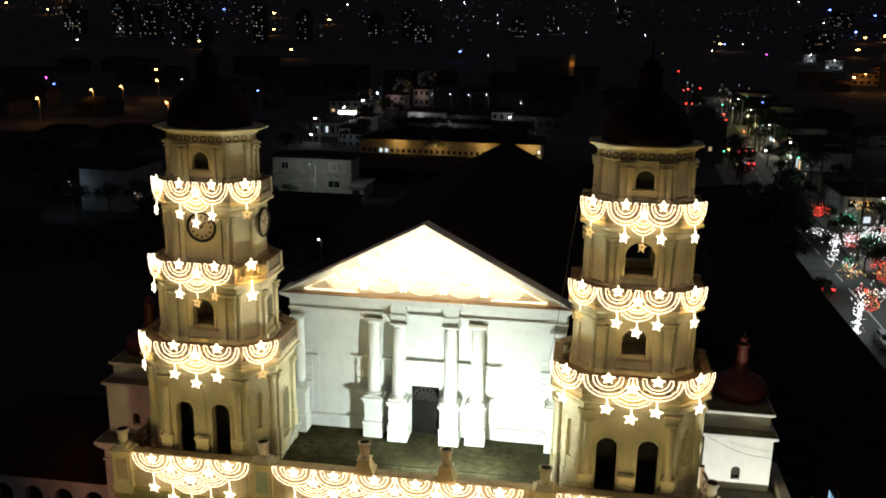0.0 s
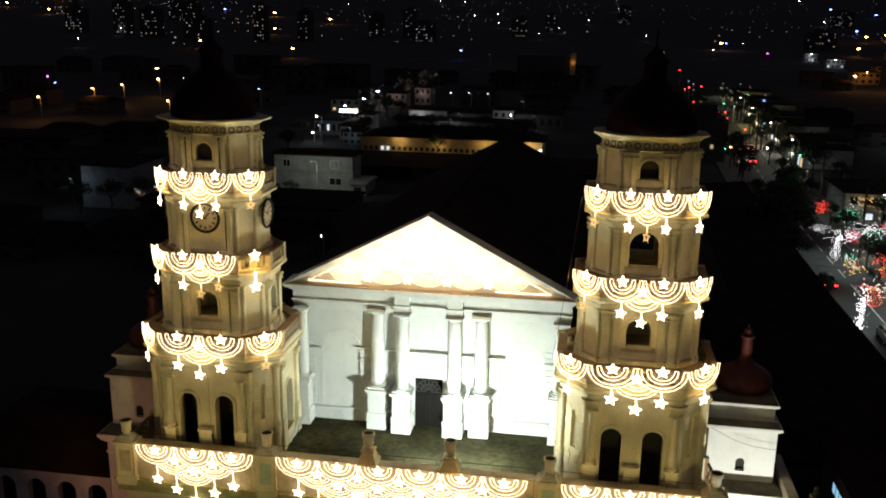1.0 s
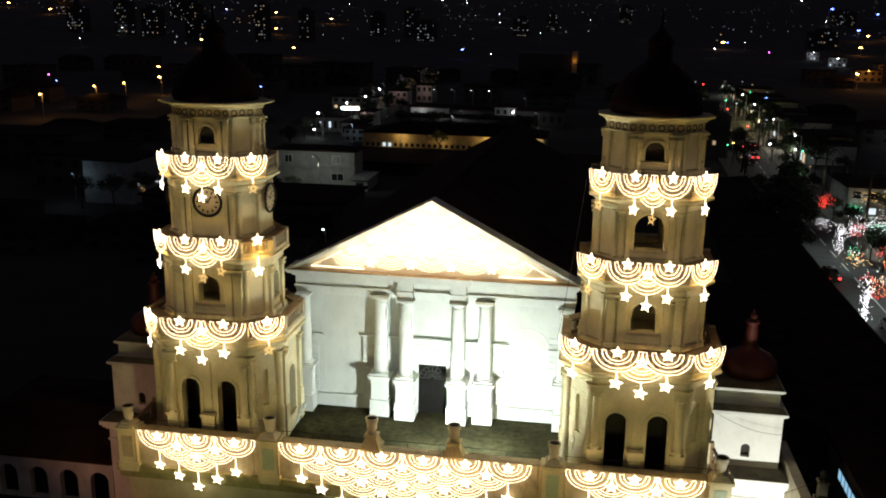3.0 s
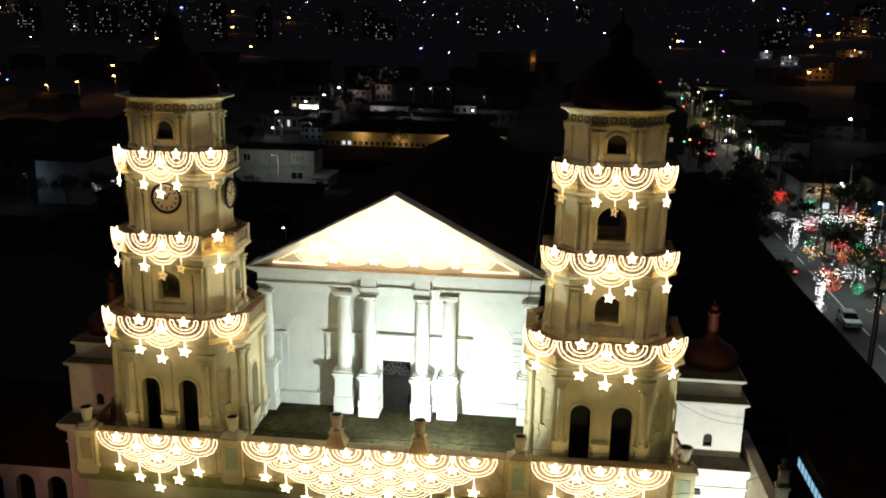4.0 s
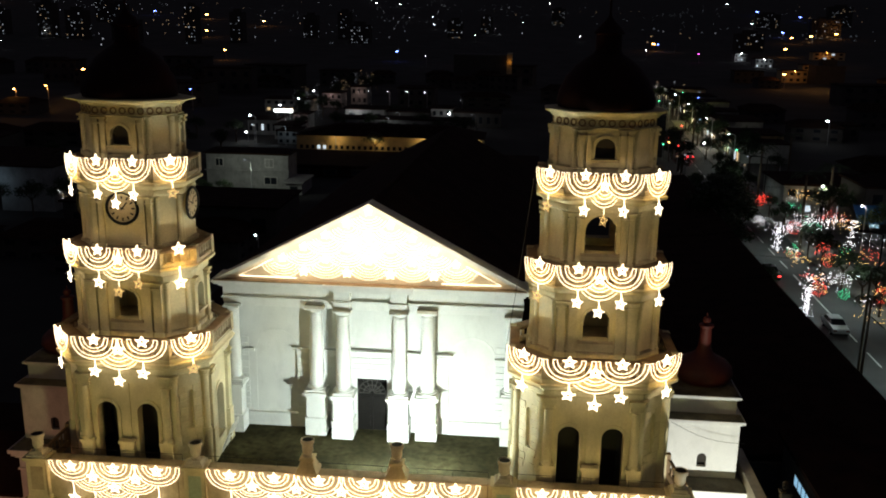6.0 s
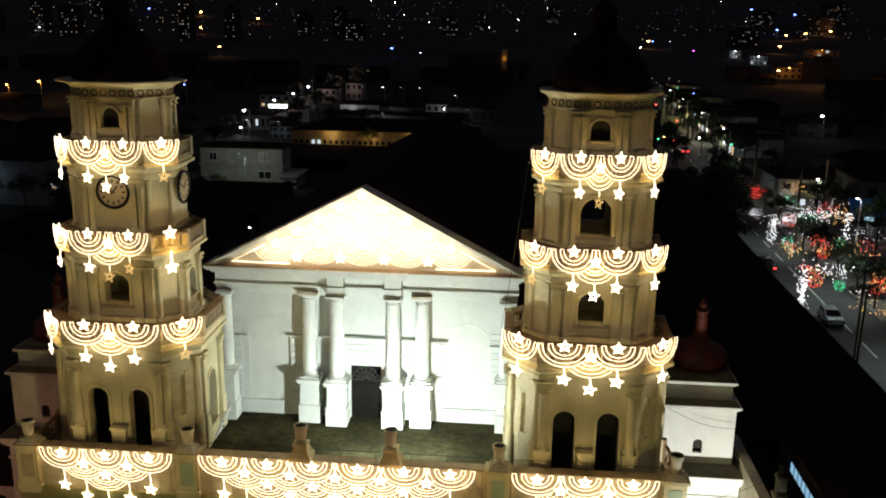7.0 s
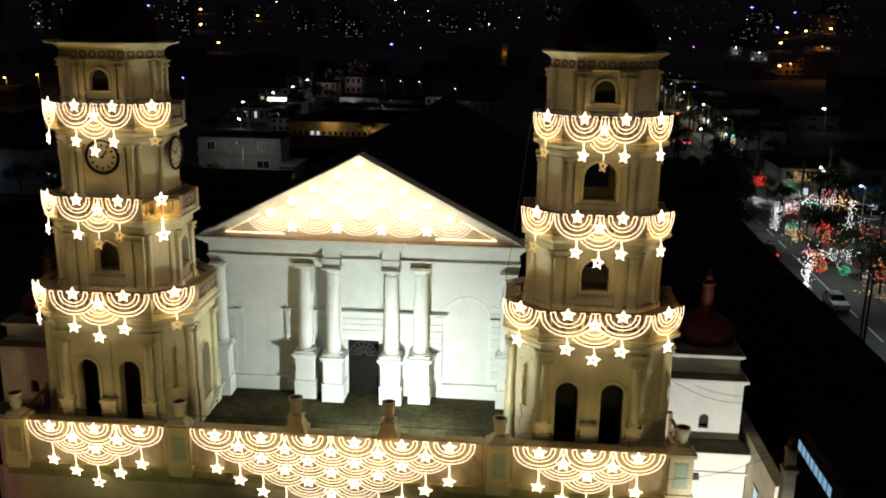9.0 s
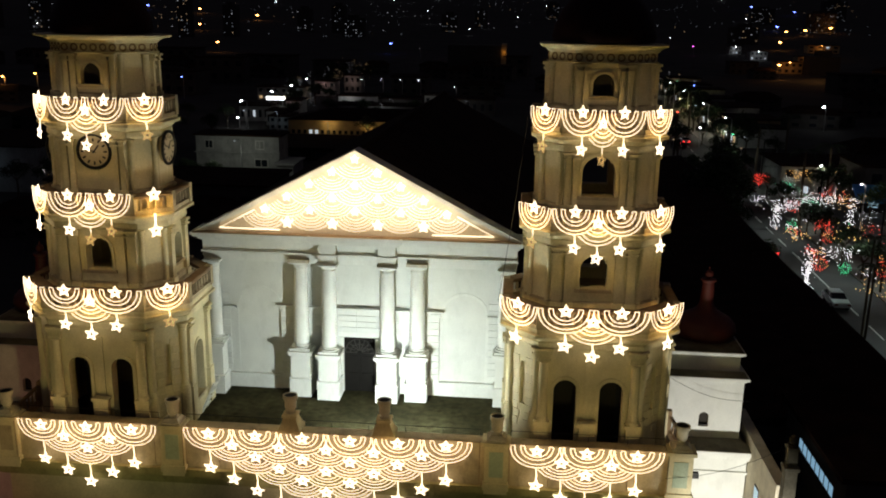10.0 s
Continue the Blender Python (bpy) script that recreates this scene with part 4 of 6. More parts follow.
def side_chapel(sx, x_in, x_out, material, label):
    """A stepped block beside a tower; sx: the way outwards."""
    th = thing("side_chapel", pose((x_in + x_out) / 2, 50, G), label, "chapel", "side chapels")
    a, b = min(x_in, x_out), max(x_in, x_out)
    bm = B()
    panel(bm, a, b, 8.3, 12.0, 46.7, 47.2, [((a + b) / 2, 0.5, 9.45, 10.0)], Matrix())
    box(bm, a, b, 47.2, 53.6, 8.3, 12.0)
    part("upper_wall", bm, material, th)
    # the recess's shade is put into this dark back
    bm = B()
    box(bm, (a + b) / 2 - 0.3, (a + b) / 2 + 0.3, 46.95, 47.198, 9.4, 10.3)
    part("niche_back", bm, M["inner"], th, "niche back painted dark as its shade")
    bm = B()
    box(bm, a - 0.1, b + 0.35, 46.0, 54, G, 8.0)
    part("lower_wall", bm, material, th)
    bm = B()
    for o, z0, z1 in ((0.08, 7.2, 7.32), (0.15, 8.0, 8.15), (0.3, 8.15, 8.35), (0.42, 8.35, 8.58)):
        box(bm, a - 0.1 - o, b + 0.35 + o, 46.0 - o, 54 + o, z0, z1)
    part("lower_cornice", bm, material, th)
    bm = B()
    loft(bm, [[(a - 0.45, 45.65, 8.584), (b + 0.65, 45.65, 8.584), (b + 0.65, 54, 8.584), (a - 0.45, 54, 8.584)], [(a - 0.1, 46.6, 8.85), (b + 0.1, 46.6, 8.85), (b + 0.1, 54, 8.85), (a - 0.1, 54, 8.85)]])
    part("lean_roof", bm, M["cement"], th)
    bm = B()
    for o, z0, z1 in ((0.1, 12.0, 12.1), (0.22, 12.1, 12.24)):
        box(bm, a - o, b + o, 46.7 - o, 53.6, z0, z1)
    part("cornice", bm, material, th)
    a2, b2 = a + 0.1, b - 0.1
    bm = B()
    box(bm, a2, b2, 47.5, 53.0, 12.24, 13.1)
    part("drum", bm, material, th)
    bm = B()
    for o, z0, z1 in ((0.1, 13.1, 13.18), (0.2, 13.18, 13.3)):
        box(bm, a2 - o, b2 + o, 47.5 - o, 53, z0, z1)
    part("drum_cornice", bm, material, th)
    bm = B()
    box(bm, a2 - 0.13, b2 + 0.13, 47.37, 52.95, 13.304, 13.325)
    part("flat_roof", bm, M["cement"], th, "dark weathered flat roof")
    bm = B()
    box(bm, a - 0.15, b + 0.15, 46.55, 47.48, 12.244, 12.262)
    part("ledge", bm, M["cement"], th, "dark stained ledge")
    xc, yc = (a2 + b2) / 2 + sx * 0.3, 49.9
    bm = B()
    revolve(bm, ((1.3, 13.33), (1.55, 13.42), (1.67, 13.75), (1.6, 14.1), (1.32, 14.4), (0.88, 14.64), (0.52, 14.88), (0.37, 15.2), (0.33, 15.8), (0.3, 16.35), (0.4, 16.42), (0.4, 16.52), (0.2, 16.58)), 24, xc, yc)
    part("onion_dome", bm, M["dome"], th, "glossy red onion dome", True)
    bm = B()
    revolve(bm, ((0.12, 16.585), (0.24, 16.76), (0.2, 16.92), (0.05, 17.02), (0.03, 17.2)), 12, xc, yc)
    part("finial", bm, M["dome"], th, "", True)
    return th


side_chapel(1, 9.2, 12.95, M["white"], "white stepped side chapel with a red onion dome")
side_chapel(-1, -23.6, -27.35, M["pink"], "dim pinkish side chapel with a red onion dome")

# ---- beside the church ----
th = thing("parish_house", pose(19, 70, G), "long dark parish house beside the church", "house")
bm = B()
loft(bm, [[(13.6, 54.5, z), (26.1, 54.5, z), (26.2, 91.6, z), (13.6, 91.6, z)] for z in (G, 6.0)])
part("wall", bm, M["wall_b"], th)
bm = B()
loft(bm, [[(13.3, 54.2, 6.2), (26.5, 54.2, 7.52), (26.6, 92.1, 7.52), (13.3, 92.1, 6.2)], [(13.3, 54.2, 6.38), (26.5, 54.2, 7.7), (26.6, 92.1, 7.7), (13.3, 92.1, 6.38)]])
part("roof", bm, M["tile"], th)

th = thing("atrium_wall", pose(13.45, 44, G), "tall cream side wall with blue-lit windows", "wall", kind="structure")
bm = B()
box(bm, 13.36, 13.8, 41.2, 49.5, G, 9.2)
part("wall", bm, M["urn"], th)
bm = B()
box(bm, 13.34, 13.9, 41.1, 49.5, 9.204, 9.32)
part("coping", bm, M["urn"], th)
for y in (42.2, 43.6):
    bm = B()
    box(bm, 13.322, 13.358, y, y + 0.75, 5.9, 7.6)
    win = part("window_frame", bm, M["dark"], th)
    for a, b in ((0.05, 0.35), (0.4, 0.7)):
        for c, d in ((5.98, 6.72), (6.8, 7.52)):
            bm = B()
            box(bm, 13.31, 13.321, y + a, y + b, c, d)
            part("pane", bm, M["win_b"], win)
bm = B()
square_loft(bm, [(G, 0.3), (10.3, 0.26), (10.35, 0.33), (10.5, 0.34), (10.55, 0.22), (11.3, 0.2), (11.34, 0.27), (11.46, 0.27)], 13.75, 40.8)
part("end_pier", bm, M["cement"], th, "weathered pier with a dark cap")
bm = B()
revolve(bm, [(0.24, 11.464), (0.24, 11.55), (0.12, 11.6), (0.2, 11.75), (0.17, 11.9), (0.05, 12.0)], 12, 13.75, 40.8)
part("pier_cap", bm, M["inner"], th, "", True)

th = thing("office_building", pose(22, 48, G), "dark low building with a strip of blue windows", "building")
bm = B()
box(bm, 17.6, 26, 44.0, 53.8, G, 8.2)
part("wall", bm, M["wall_b"], th)
bm = B()
box(bm, 17.2, 26.4, 43.6, 54.1, 8.21, 8.5)
part("roof", bm, M["tile"], th)
for k in range(-2, 6):
    bm = B()
    box(bm, 17.575, 17.597, 46.9 + k * 0.72, 47.55 + k * 0.72, 6.35, 7.05)
    frame_ob = part("window", bm, M["dark"], th)
    bm = B()
    box(bm, 17.56, 17.574, 46.95 + k * 0.72, 47.5 + k * 0.72, 6.4, 7.0)
    part("pane", bm, M["win_c"], frame_ob)
bm = B()
loft(bm, [[(15.6, 40.5, 5.0), (27, 40.5, 5.2), (27, 43.5, 5.5), (15.6, 43.5, 5.3)], [(15.6, 40.5, 5.12), (27, 40.5, 5.32), (27, 43.5, 5.62), (15.6, 43.5, 5.42)]])
part("canopy", bm, M["wall_a"], th, "pale porch canopy")

th = thing("arcade_house", pose(-33, 49, G), "low reddish house with dark arches beside the church", "house")
bm = B()
panel(bm, -40, -28.4, G, 4.6, 47.5, 48.0, [(-38.2 + 2.2 * k, 1.3, G + 0.1, 3.2) for k in range(5)], Matrix())
part("wall", bm, M["pink"], th)
bm = B()
box(bm, -40.3, -28.3, 47.2, 54, 4.61, 4.8)
loft(bm, [[(-40.3, 47.2, 4.8), (-28.3, 47.2, 4.8), (-28.3, 58, 4.8), (-40.3, 58, 4.8)], [(-38, 51, 7), (-30, 51, 7), (-30, 55, 7), (-38, 55, 7)]])
part("roof", bm, M["tile"], th)

# floodlight boxes
for x, y, z, yaw in ((-4.9, 42.22, 10.6, 0), (9.75, 41.6, 9.35, 0)):
    th = thing("floodlight", pose(x, y, z - 0.14, 0, 0, yaw), "black floodlight box on a bracket at the parapet", "floodlight", "floodlights")
    w = WORLD[th.name]
    bm = B()
    box(bm, -0.15, 0.15, -0.08, 0.1, 0.0, 0.28, w)
    part("housing", bm, M["dark"], th)
    bm = B()
    tube(bm, [w @ Vector((-0.17, 0, 0.15)), w @ Vector((-0.17, 0, -0.04)), w @ Vector((0.17, 0, -0.04)), w @ Vector((0.17, 0, 0.15))], 0.02, 4)
    part("bracket", bm, M["dark"], th)
    if y > 42:
        bm = B()
        tube(bm, [w @ Vector((0, 0, -0.04)), w @ Vector((0, -0.2, -0.06)), w @ Vector((0, -0.5, -0.03))], 0.025, 5)
        part("arm", bm, M["dark"], th)
        # added sheet, no part of the floodlight, to block light falling on the terrace
        bm = B()
        box(bm, -0.3, 0.3, 0.104, 0.6, 0.1, 0.11, w)
        part("visor", bm, M["dark"], th, "added dark sheet that keeps the lamp's light off the floor")

# thin railing of the nets' iron carrier along the parapet
for x0, x1 in ((-23.0, -16.0), (-14.6, -0.3), (1.1, 8.4)):
    th = thing("iron_trellis", pose((x0 + x1) / 2, 41.3, 10.64), "rusty iron trellis that carries the light net", "trellis", "light trellises")
    bm = B()
    tube(bm, [(x0, 41.08, 10.68), (x1, 41.08, 10.68)], 0.02, 4)
    part("top_bar", bm, M["ledge"], th)
    n = int((x1 - x0) / 1.6)
    for k in range(n + 1):
        x = x0 + (x1 - x0) * k / n
        bm = B()
        tube(bm, [(x, 41.3, 10.65), (x, 41.08, 10.66), (x, 41.1, 8.6)], 0.018, 4)
        part("upright", bm, M["ledge"], th)
    for k in range(n):
        bm = B()
        a = x0 + (x1 - x0) * k / n
        b = x0 + (x1 - x0) * (k + 1) / n
        tube(bm, [(a, 41.8, 10.64), (a, 41.8, 11.0), (b, 41.8, 11.0), (b, 41.8, 10.64)], 0.014, 4)
        part("rail", bm, M["dark"], th)

# overhead cables near the side chapel
for name, a, b in (("cable", (1.35, 43.3, 25.6), (0.3, 43.0, 17.0)), ("cable", (8.3, 41.0, 9.4), (13.6, 41.6, 10.9)), ("cable", (9.2, 46.3, 12.2), (13.2, 46.4, 11.1))):
    bm = B()
    tube(bm, [Vector(a).lerp(Vector(b), k / 8) - Vector((0, 0, 0.35 * math.sin(math.pi * k / 8))) for k in range(9)], 0.012, 4)
    solo(name, bm, M["dark"], "thin sagging black cable", "cable", "cables")

# houses between the church and the avenue
def row_edge(y):
    return 26.6 + 0.026 * (y - 90)


for y0, y1, ridge in ((92.2, 102, 1.5), (102, 112, 1.3), (112, 122, 1.6), (122, 132, 1.4), (132, 143, 1.5), (143, 155, 1.4)):
    th = thing("row_house", pose(row_edge(y0) - 4, y0, G), "dark row house with a tiled roof by the avenue", "house", "row houses")
    bm = B()
    loft(bm, [[(row_edge(y0) - 9, y0 + 0.02, z), (row_edge(y0) - 0.4, y0 + 0.02, z), (row_edge(y1) - 0.4, y1 - 0.02, z), (row_edge(y1) - 9, y1 - 0.02, z)] for z in (G - 0.2, 6.4)])
    part("wall", bm, M["wall_b"], th)
    bm = B()
    loft(bm, [[(row_edge(y) - 9.4, y, 6.4), (row_edge(y), y, 7.5), (row_edge(y), y, 7.55 + 0.15 * ridge), (row_edge(y) - 9.4, y, 6.5 + 0.15 * ridge)] for y in (y0, y1)])
    part("roof", bm, M["tile"], th)
# ---- avenue ----
YS = [30, 60, 88, 110, 130, 150, 170, 195, 220, 240, 270, 300]


def strip(name, off0, off1, z0, z1, material, label, category, end=1000):
    bm = B()
    rings = [[(road_x(y) + off0, y, z0), (road_x(y) + off1, y, z0), (road_x(y) + off1, y, z1 + (height(road_x(y), y) - G)), (road_x(y) + off0, y, z1 + (height(road_x(y), y) - G))] for y in YS if y <= end]
    loft(bm, rings)
    return solo(name, bm, material, label, category, kind="structure")


strip("road", -5.5, 3.0, G - 0.3, G + 0.03, M["asphalt"], "grey asphalt avenue with lane lines", "road")
strip("road", 7.5, 15.0, G - 0.3, G + 0.03, M["asphalt"], "far carriageway of the avenue", "road", 165)
strip("pavement", -9.5, -5.5, G - 0.3, G + 0.16, M["pave"], "pale pavement beside the avenue", "pavement")
strip("median", 3.0, 7.5, G - 0.3, G + 0.18, M["pave"], "planted median with a raised kerb", "median")
strip("pavement", 15.0, 22.0, G - 0.3, G + 0.16, M["pave"], "wide pavement of the park", "pavement", 165)
bm = B()
for y0 in range(56, 300, 1):
    if y0 % 7 < 4 or 98 < y0 < 112:
        for off, wd2 in ((-1.2, 0.07),):
            a, b = y0, y0 + 1
            vs = [(road_x(a) + off - wd2, a, G + 0.036), (road_x(a) + off + wd2, a, G + 0.036), (road_x(b) + off + wd2, b, G + 0.036), (road_x(b) + off - wd2, b, G + 0.036)]
            loft(bm, [vs, [(x, y, z + 0.006) for x, y, z in vs]])
solo("lane_lines", bm, M["paint"], "worn white lane lines", "road marking", kind="structure")
bm = B()
for dx, y in ((1.4, 125), (1.4, 146)):
    x = road_x(y) + dx
    box(bm, x - 0.08, x + 0.08, y, y + 3, G + 0.036, G + 0.042)
    loft(bm, [[(x - 0.45, y, z), (x + 0.45, y, z), (x, y - 1.6, z)] for z in (G + 0.036, G + 0.042)])
solo("road_arrow", bm, M["paint"], "white direction arrow on the asphalt", "road marking", kind="structure")


def car(x, y, yaw, paint, label, lit=True):
    th = thing("car", pose(x, y, G + 0.03, 0, 0, yaw), label, "car", "cars on the avenue")
    w = WORLD[th.name]

    def ring(pts, hw):
        return [w @ Vector((-hw, py, pz)) for py, pz in pts], [w @ Vector((hw, py, pz)) for py, pz in pts]
    bm = B()
    prof = [(-2.1, 0.35), (-2.15, 0.6), (-2.05, 0.85), (-0.95, 0.95), (1.6, 1.0), (2.1, 0.92), (2.15, 0.55), (2.05, 0.32)]
    a, b = ring(prof, 0.85)
    loft(bm, [a, b])
    bmesh.ops.bevel(bm, geom=list(bm.edges), offset=0.06, segments=2, affect="EDGES")
    part("body", bm, paint, th, smooth=True)
    bm = B()
    loft(bm, [[w @ Vector((sx * 0.76, py, 0.97)) for sx, py in ((-1, -1.0), (1, -1.0), (1, 1.75), (-1, 1.75))], [w @ Vector((sx * 0.62, py, 1.4)) for sx, py in ((-1, -0.3), (1, -0.3), (1, 1.2), (-1, 1.2))]])
    part("windows", bm, M["glass"], th)
    bm = B()
    loft(bm, [[w @ Vector((sx * 0.63, py, z)) for sx, py in ((-1, -0.32), (1, -0.32), (1, 1.22), (-1, 1.22))] for z in (1.404, 1.45)])
    part("roof", bm, paint, th)
    for sx in (-1, 1):
        for py in (-1.35, 1.35):
            bm = B()
            loft(bm, [[w @ Vector((sx * xo, py + 0.31 * math.cos(k * math.pi / 8), 0.31 + 0.31 * math.sin(k * math.pi / 8))) for k in range(16)] for xo in (0.68, 0.88)])
            wheel = part("wheel", bm, M["rubber"], th)
            bm = B()
            loft(bm, [[w @ Vector((sx * xo, py + 0.19 * math.cos(k * math.pi / 6), 0.31 + 0.19 * math.sin(k * math.pi / 6))) for k in range(12)] for xo in (0.884, 0.9)])
            part("rim", bm, M["metal"], wheel)
        bm = B()
        box(bm, sx * 0.62 - 0.17, sx * 0.62 + 0.17, -2.19, -2.16, 0.62, 0.78, w)
        part("tail_light", bm, M["lamp_r"] if lit else M["dome"], th)
        bm = B()
        box(bm, sx * 0.62 - 0.17, sx * 0.62 + 0.17, 2.16, 2.19, 0.6, 0.76, w)
        part("headlight", bm, M["win_w"], th)


def road_yaw(y):
    return -math.degrees(math.atan((road_x(y + 6) - road_x(y - 6)) / 12))


car(34.3, 94.3, road_yaw(100), M["carw"], "silver hatchback driving along the avenue", False)
car(32.8, 114.6, road_yaw(124), M["carr"], "dark car with glowing tail lights")
car(44.8, 92.3, road_yaw(97) + 180, M["carr"], "dark car standing by the median", False)
for y, off, paint, label in ((236, -2.5, "carr", "dark car with red tail lights in traffic"), (238, 0.8, "carw", "pale car with red tail lights in traffic"), (252, -2.0, "carr", "dark car with red tail lights in traffic"), (300, -1.0, "carr", "dark car with red tail lights far along"), (312, 0.8, "carw", "pale car with red tail lights far along"), (213, -3.6, "carr", "dark car with red tail lights waiting at the crossing"), (217, -1.2, "carw", "pale car with red tail lights waiting at the crossing"), (325, -3.0, "carr", "dark car with red tail lights far along"), (331, -0.5, "carr", "dark car with red tail lights far along"), (345, -2.4, "carw", "pale car with red tail lights far along")):
    car(road_x(y) + off, y, road_yaw(y), M[paint], label)


def street_lamp(x, y, h, head, label, z=None, r=0.3, arm=1.4, pole="metal"):
    z = height(x, y) if z is None else z
    th = thing("street_lamp", pose(x, y, z), label, "street lamp", "street lamps")
    bm = B()
    tube(bm, [(x, y, z), (x, y, z + h - 0.4), (x - arm * 0.35, y, z + h - 0.05), (x - arm, y, z + h)], 0.09, 6)
    part("pole", bm, M[pole], th)
    bm = B()
    revolve(bm, [(r * 0.3, z + h - 0.05 - r * 0.6), (r, z + h - 0.05 - r * 0.3), (r * 0.9, z + h - 0.05), (r * 0.4, z + h + 0.02)], 8, x - arm, y)
    part("lamp_head", bm, head, th)
    return th


for y, power in ((80, 2300), (103, 2300), (126, 1800), (160, 500)):
    street_lamp(road_x(y) + 4.4, y, 9.0, M["win_w"], "dark street lamp on the median of the avenue", r=0.14, arm=3.4, pole="dark")
    lamp("street_lamp_light", "SPOT", pose(road_x(y) + 0.9, y, G + 8.6), power, (0.78, 1.0, 0.95), 0.2, 128, 0.7)
for y in (196, 228, 266, 300):
    street_lamp(road_x(y) + 5.2, y, 8.5, M["lamp_w"], "bright street lamp far along the avenue", r=0.15)

# ---- trees ----


def leaf_cloud(bm, cx, cy, cz, rx, rz, n, size, rnd):
    for _ in range(n):
        v = Vector((rnd.gauss(0, 1), rnd.gauss(0, 1), rnd.gauss(0, 1))).normalized() * (rnd.random() ** 0.4)
        p = Vector((cx + v.x * rx, cy + v.y * rx, cz + v.z * rz))
        a = Vector((rnd.uniform(-1, 1), rnd.uniform(-1, 1), rnd.uniform(-0.5, 0.5))).normalized() * size
        b = a.cross(Vector((rnd.uniform(-1, 1), rnd.uniform(-1, 1), rnd.uniform(-1, 1)))).normalized() * size * 0.55
        vs = [bm.verts.new(q) for q in (p - a, p + b, p + a, p - b)]
        bm.faces.new(vs)


def tree_pattern(seed, h, spread):
    rnd = random.Random(seed)
    th = thing("tree", Matrix(), "dark street tree with an uneven crown", "tree", "street trees")
    bm = B()
    tube(bm, [(0, 0, 0), (0.06, 0, h * 0.25), (0, 0.05, h * 0.5)], 0.16, 7)
    for k in range(6):
        a = k * 1.05 + rnd.random()
        tube(bm, [(0, 0.05, h * 0.42), (math.cos(a) * spread * 0.35, math.sin(a) * spread * 0.35, h * 0.62), (math.cos(a) * spread * 0.7, math.sin(a) * spread * 0.7, h * 0.78)], 0.06, 5)
    part("trunk", bm, M["bark"], th)
    bm = B()
    for k in range(11):
        a = rnd.random() * 6.28
        d = spread * rnd.uniform(0.1, 0.75)
        leaf_cloud(bm, math.cos(a) * d, math.sin(a) * d, h * rnd.uniform(0.62, 0.95), spread * rnd.uniform(0.28, 0.45), h * rnd.uniform(0.1, 0.17), 110, 0.2, rnd)
    part("crown", bm, M["leaf"], th)
    return th


def palm_pattern(seed, h):
    rnd = random.Random(seed)
    th = thing("palm_tree", Matrix(), "tall dark palm with drooping fronds", "palm tree", "palms")
    bm = B()
    loft(bm, [[(r * math.cos(k * math.pi / 4) + 0.15 * z / h, r * math.sin(k * math.pi / 4), z) for k in range(8)] for r, z in ((0.26, 0), (0.2, h * 0.4), (0.17, h * 0.8), (0.15, h))])
    part("trunk", bm, M["bark"], th)
    for k in range(11):
        a = k * 0.571 + rnd.random() * 0.2
        droop = rnd.uniform(0.5, 1.6)
        bm = B()
        spine = [Vector((0.15 + math.cos(a) * 2.6 * t, math.sin(a) * 2.6 * t, h + 0.9 * t - droop * 1.3 * t * t)) for t in [i / 7 for i in range(8)]]
        tube(bm, spine, 0.025, 3)
        for i in range(1, 8):
            d = (spine[i] - spine[i - 1]).normalized()
            s = d.cross(Vector((0, 0, 1))).normalized()
            for sx in (-1, 1):
                for q in (0.0, 0.5):
                    p = spine[i - 1].lerp(spine[i], q)
                    e = p + s * sx * 0.75 * (1 - 0.5 * i / 8) + d * 0.3 - Vector((0, 0, 0.25))
                    bm.faces.new([bm.verts.new(v) for v in (p, p + d * 0.12, e)])
        part("frond", bm, M["leaf"], th)
    return th


TREES = [park(tree_pattern(3, 6.5, 2.8)), park(tree_pattern(7, 8.0, 3.4))]
PALMS = [park(palm_pattern(5, 9.0)), park(palm_pattern(9, 11.0))]
rnd = random.Random(12)
for k, (off, y) in enumerate(((4.7, 88.5), (3.7, 99.2), (3.3, 104.1), (2.8, 109.6), (3, 118.9), (2.7, 124.2), (3.3, 140.1), (13.8, 133.2), (16.3, 97.8), (14.6, 110.6), (14.4, 122.9), (3.6, 151.1), (15.4, 146), (-7.6, 103.9), (-7.8, 120.2), (-7.8, 129.8), (3.6, 169.9), (13.2, 167.1), (3.4, 183.9), (-7.2, 146.7), (-6.5, 166.4), (-6.6, 187.6), (2.9, 199.3), (12.6, 188.3), (2.4, 215.3), (-6.8, 209.7), (10.3, 218.2), (-7.3, 232.2), (8.6, 242.3), (-8.8, 258.9), (4.3, 271.8))):
    place(TREES[k % 2], pose(road_x(y) + off, y, G, 0, 0, rnd.uniform(0, 360)) @ Matrix.Diagonal((*[rnd.uniform(0.72, 0.98)] * 3, 1)))
for k, (off, y) in enumerate(((4.4, 94.3), (4.8, 80.7), (14.5, 104.3), (3.2, 130.1), (13.2, 151.4), (3.4, 160.3), (-7, 138.4), (12.1, 176.4), (-6.2, 196.1), (1.5, 232.6))):
    place(PALMS[k % 2], pose(road_x(y) + off, y, G, 0, 0, rnd.uniform(0, 360)))
for k, (x, y) in enumerate(((31.3, 78.4), (31.9, 80.6))):
    place(PALMS[k], pose(x, y, G, 0, 0, 40 + 70 * k) @ Matrix.Diagonal((0.55, 0.55, 0.95, 1)))
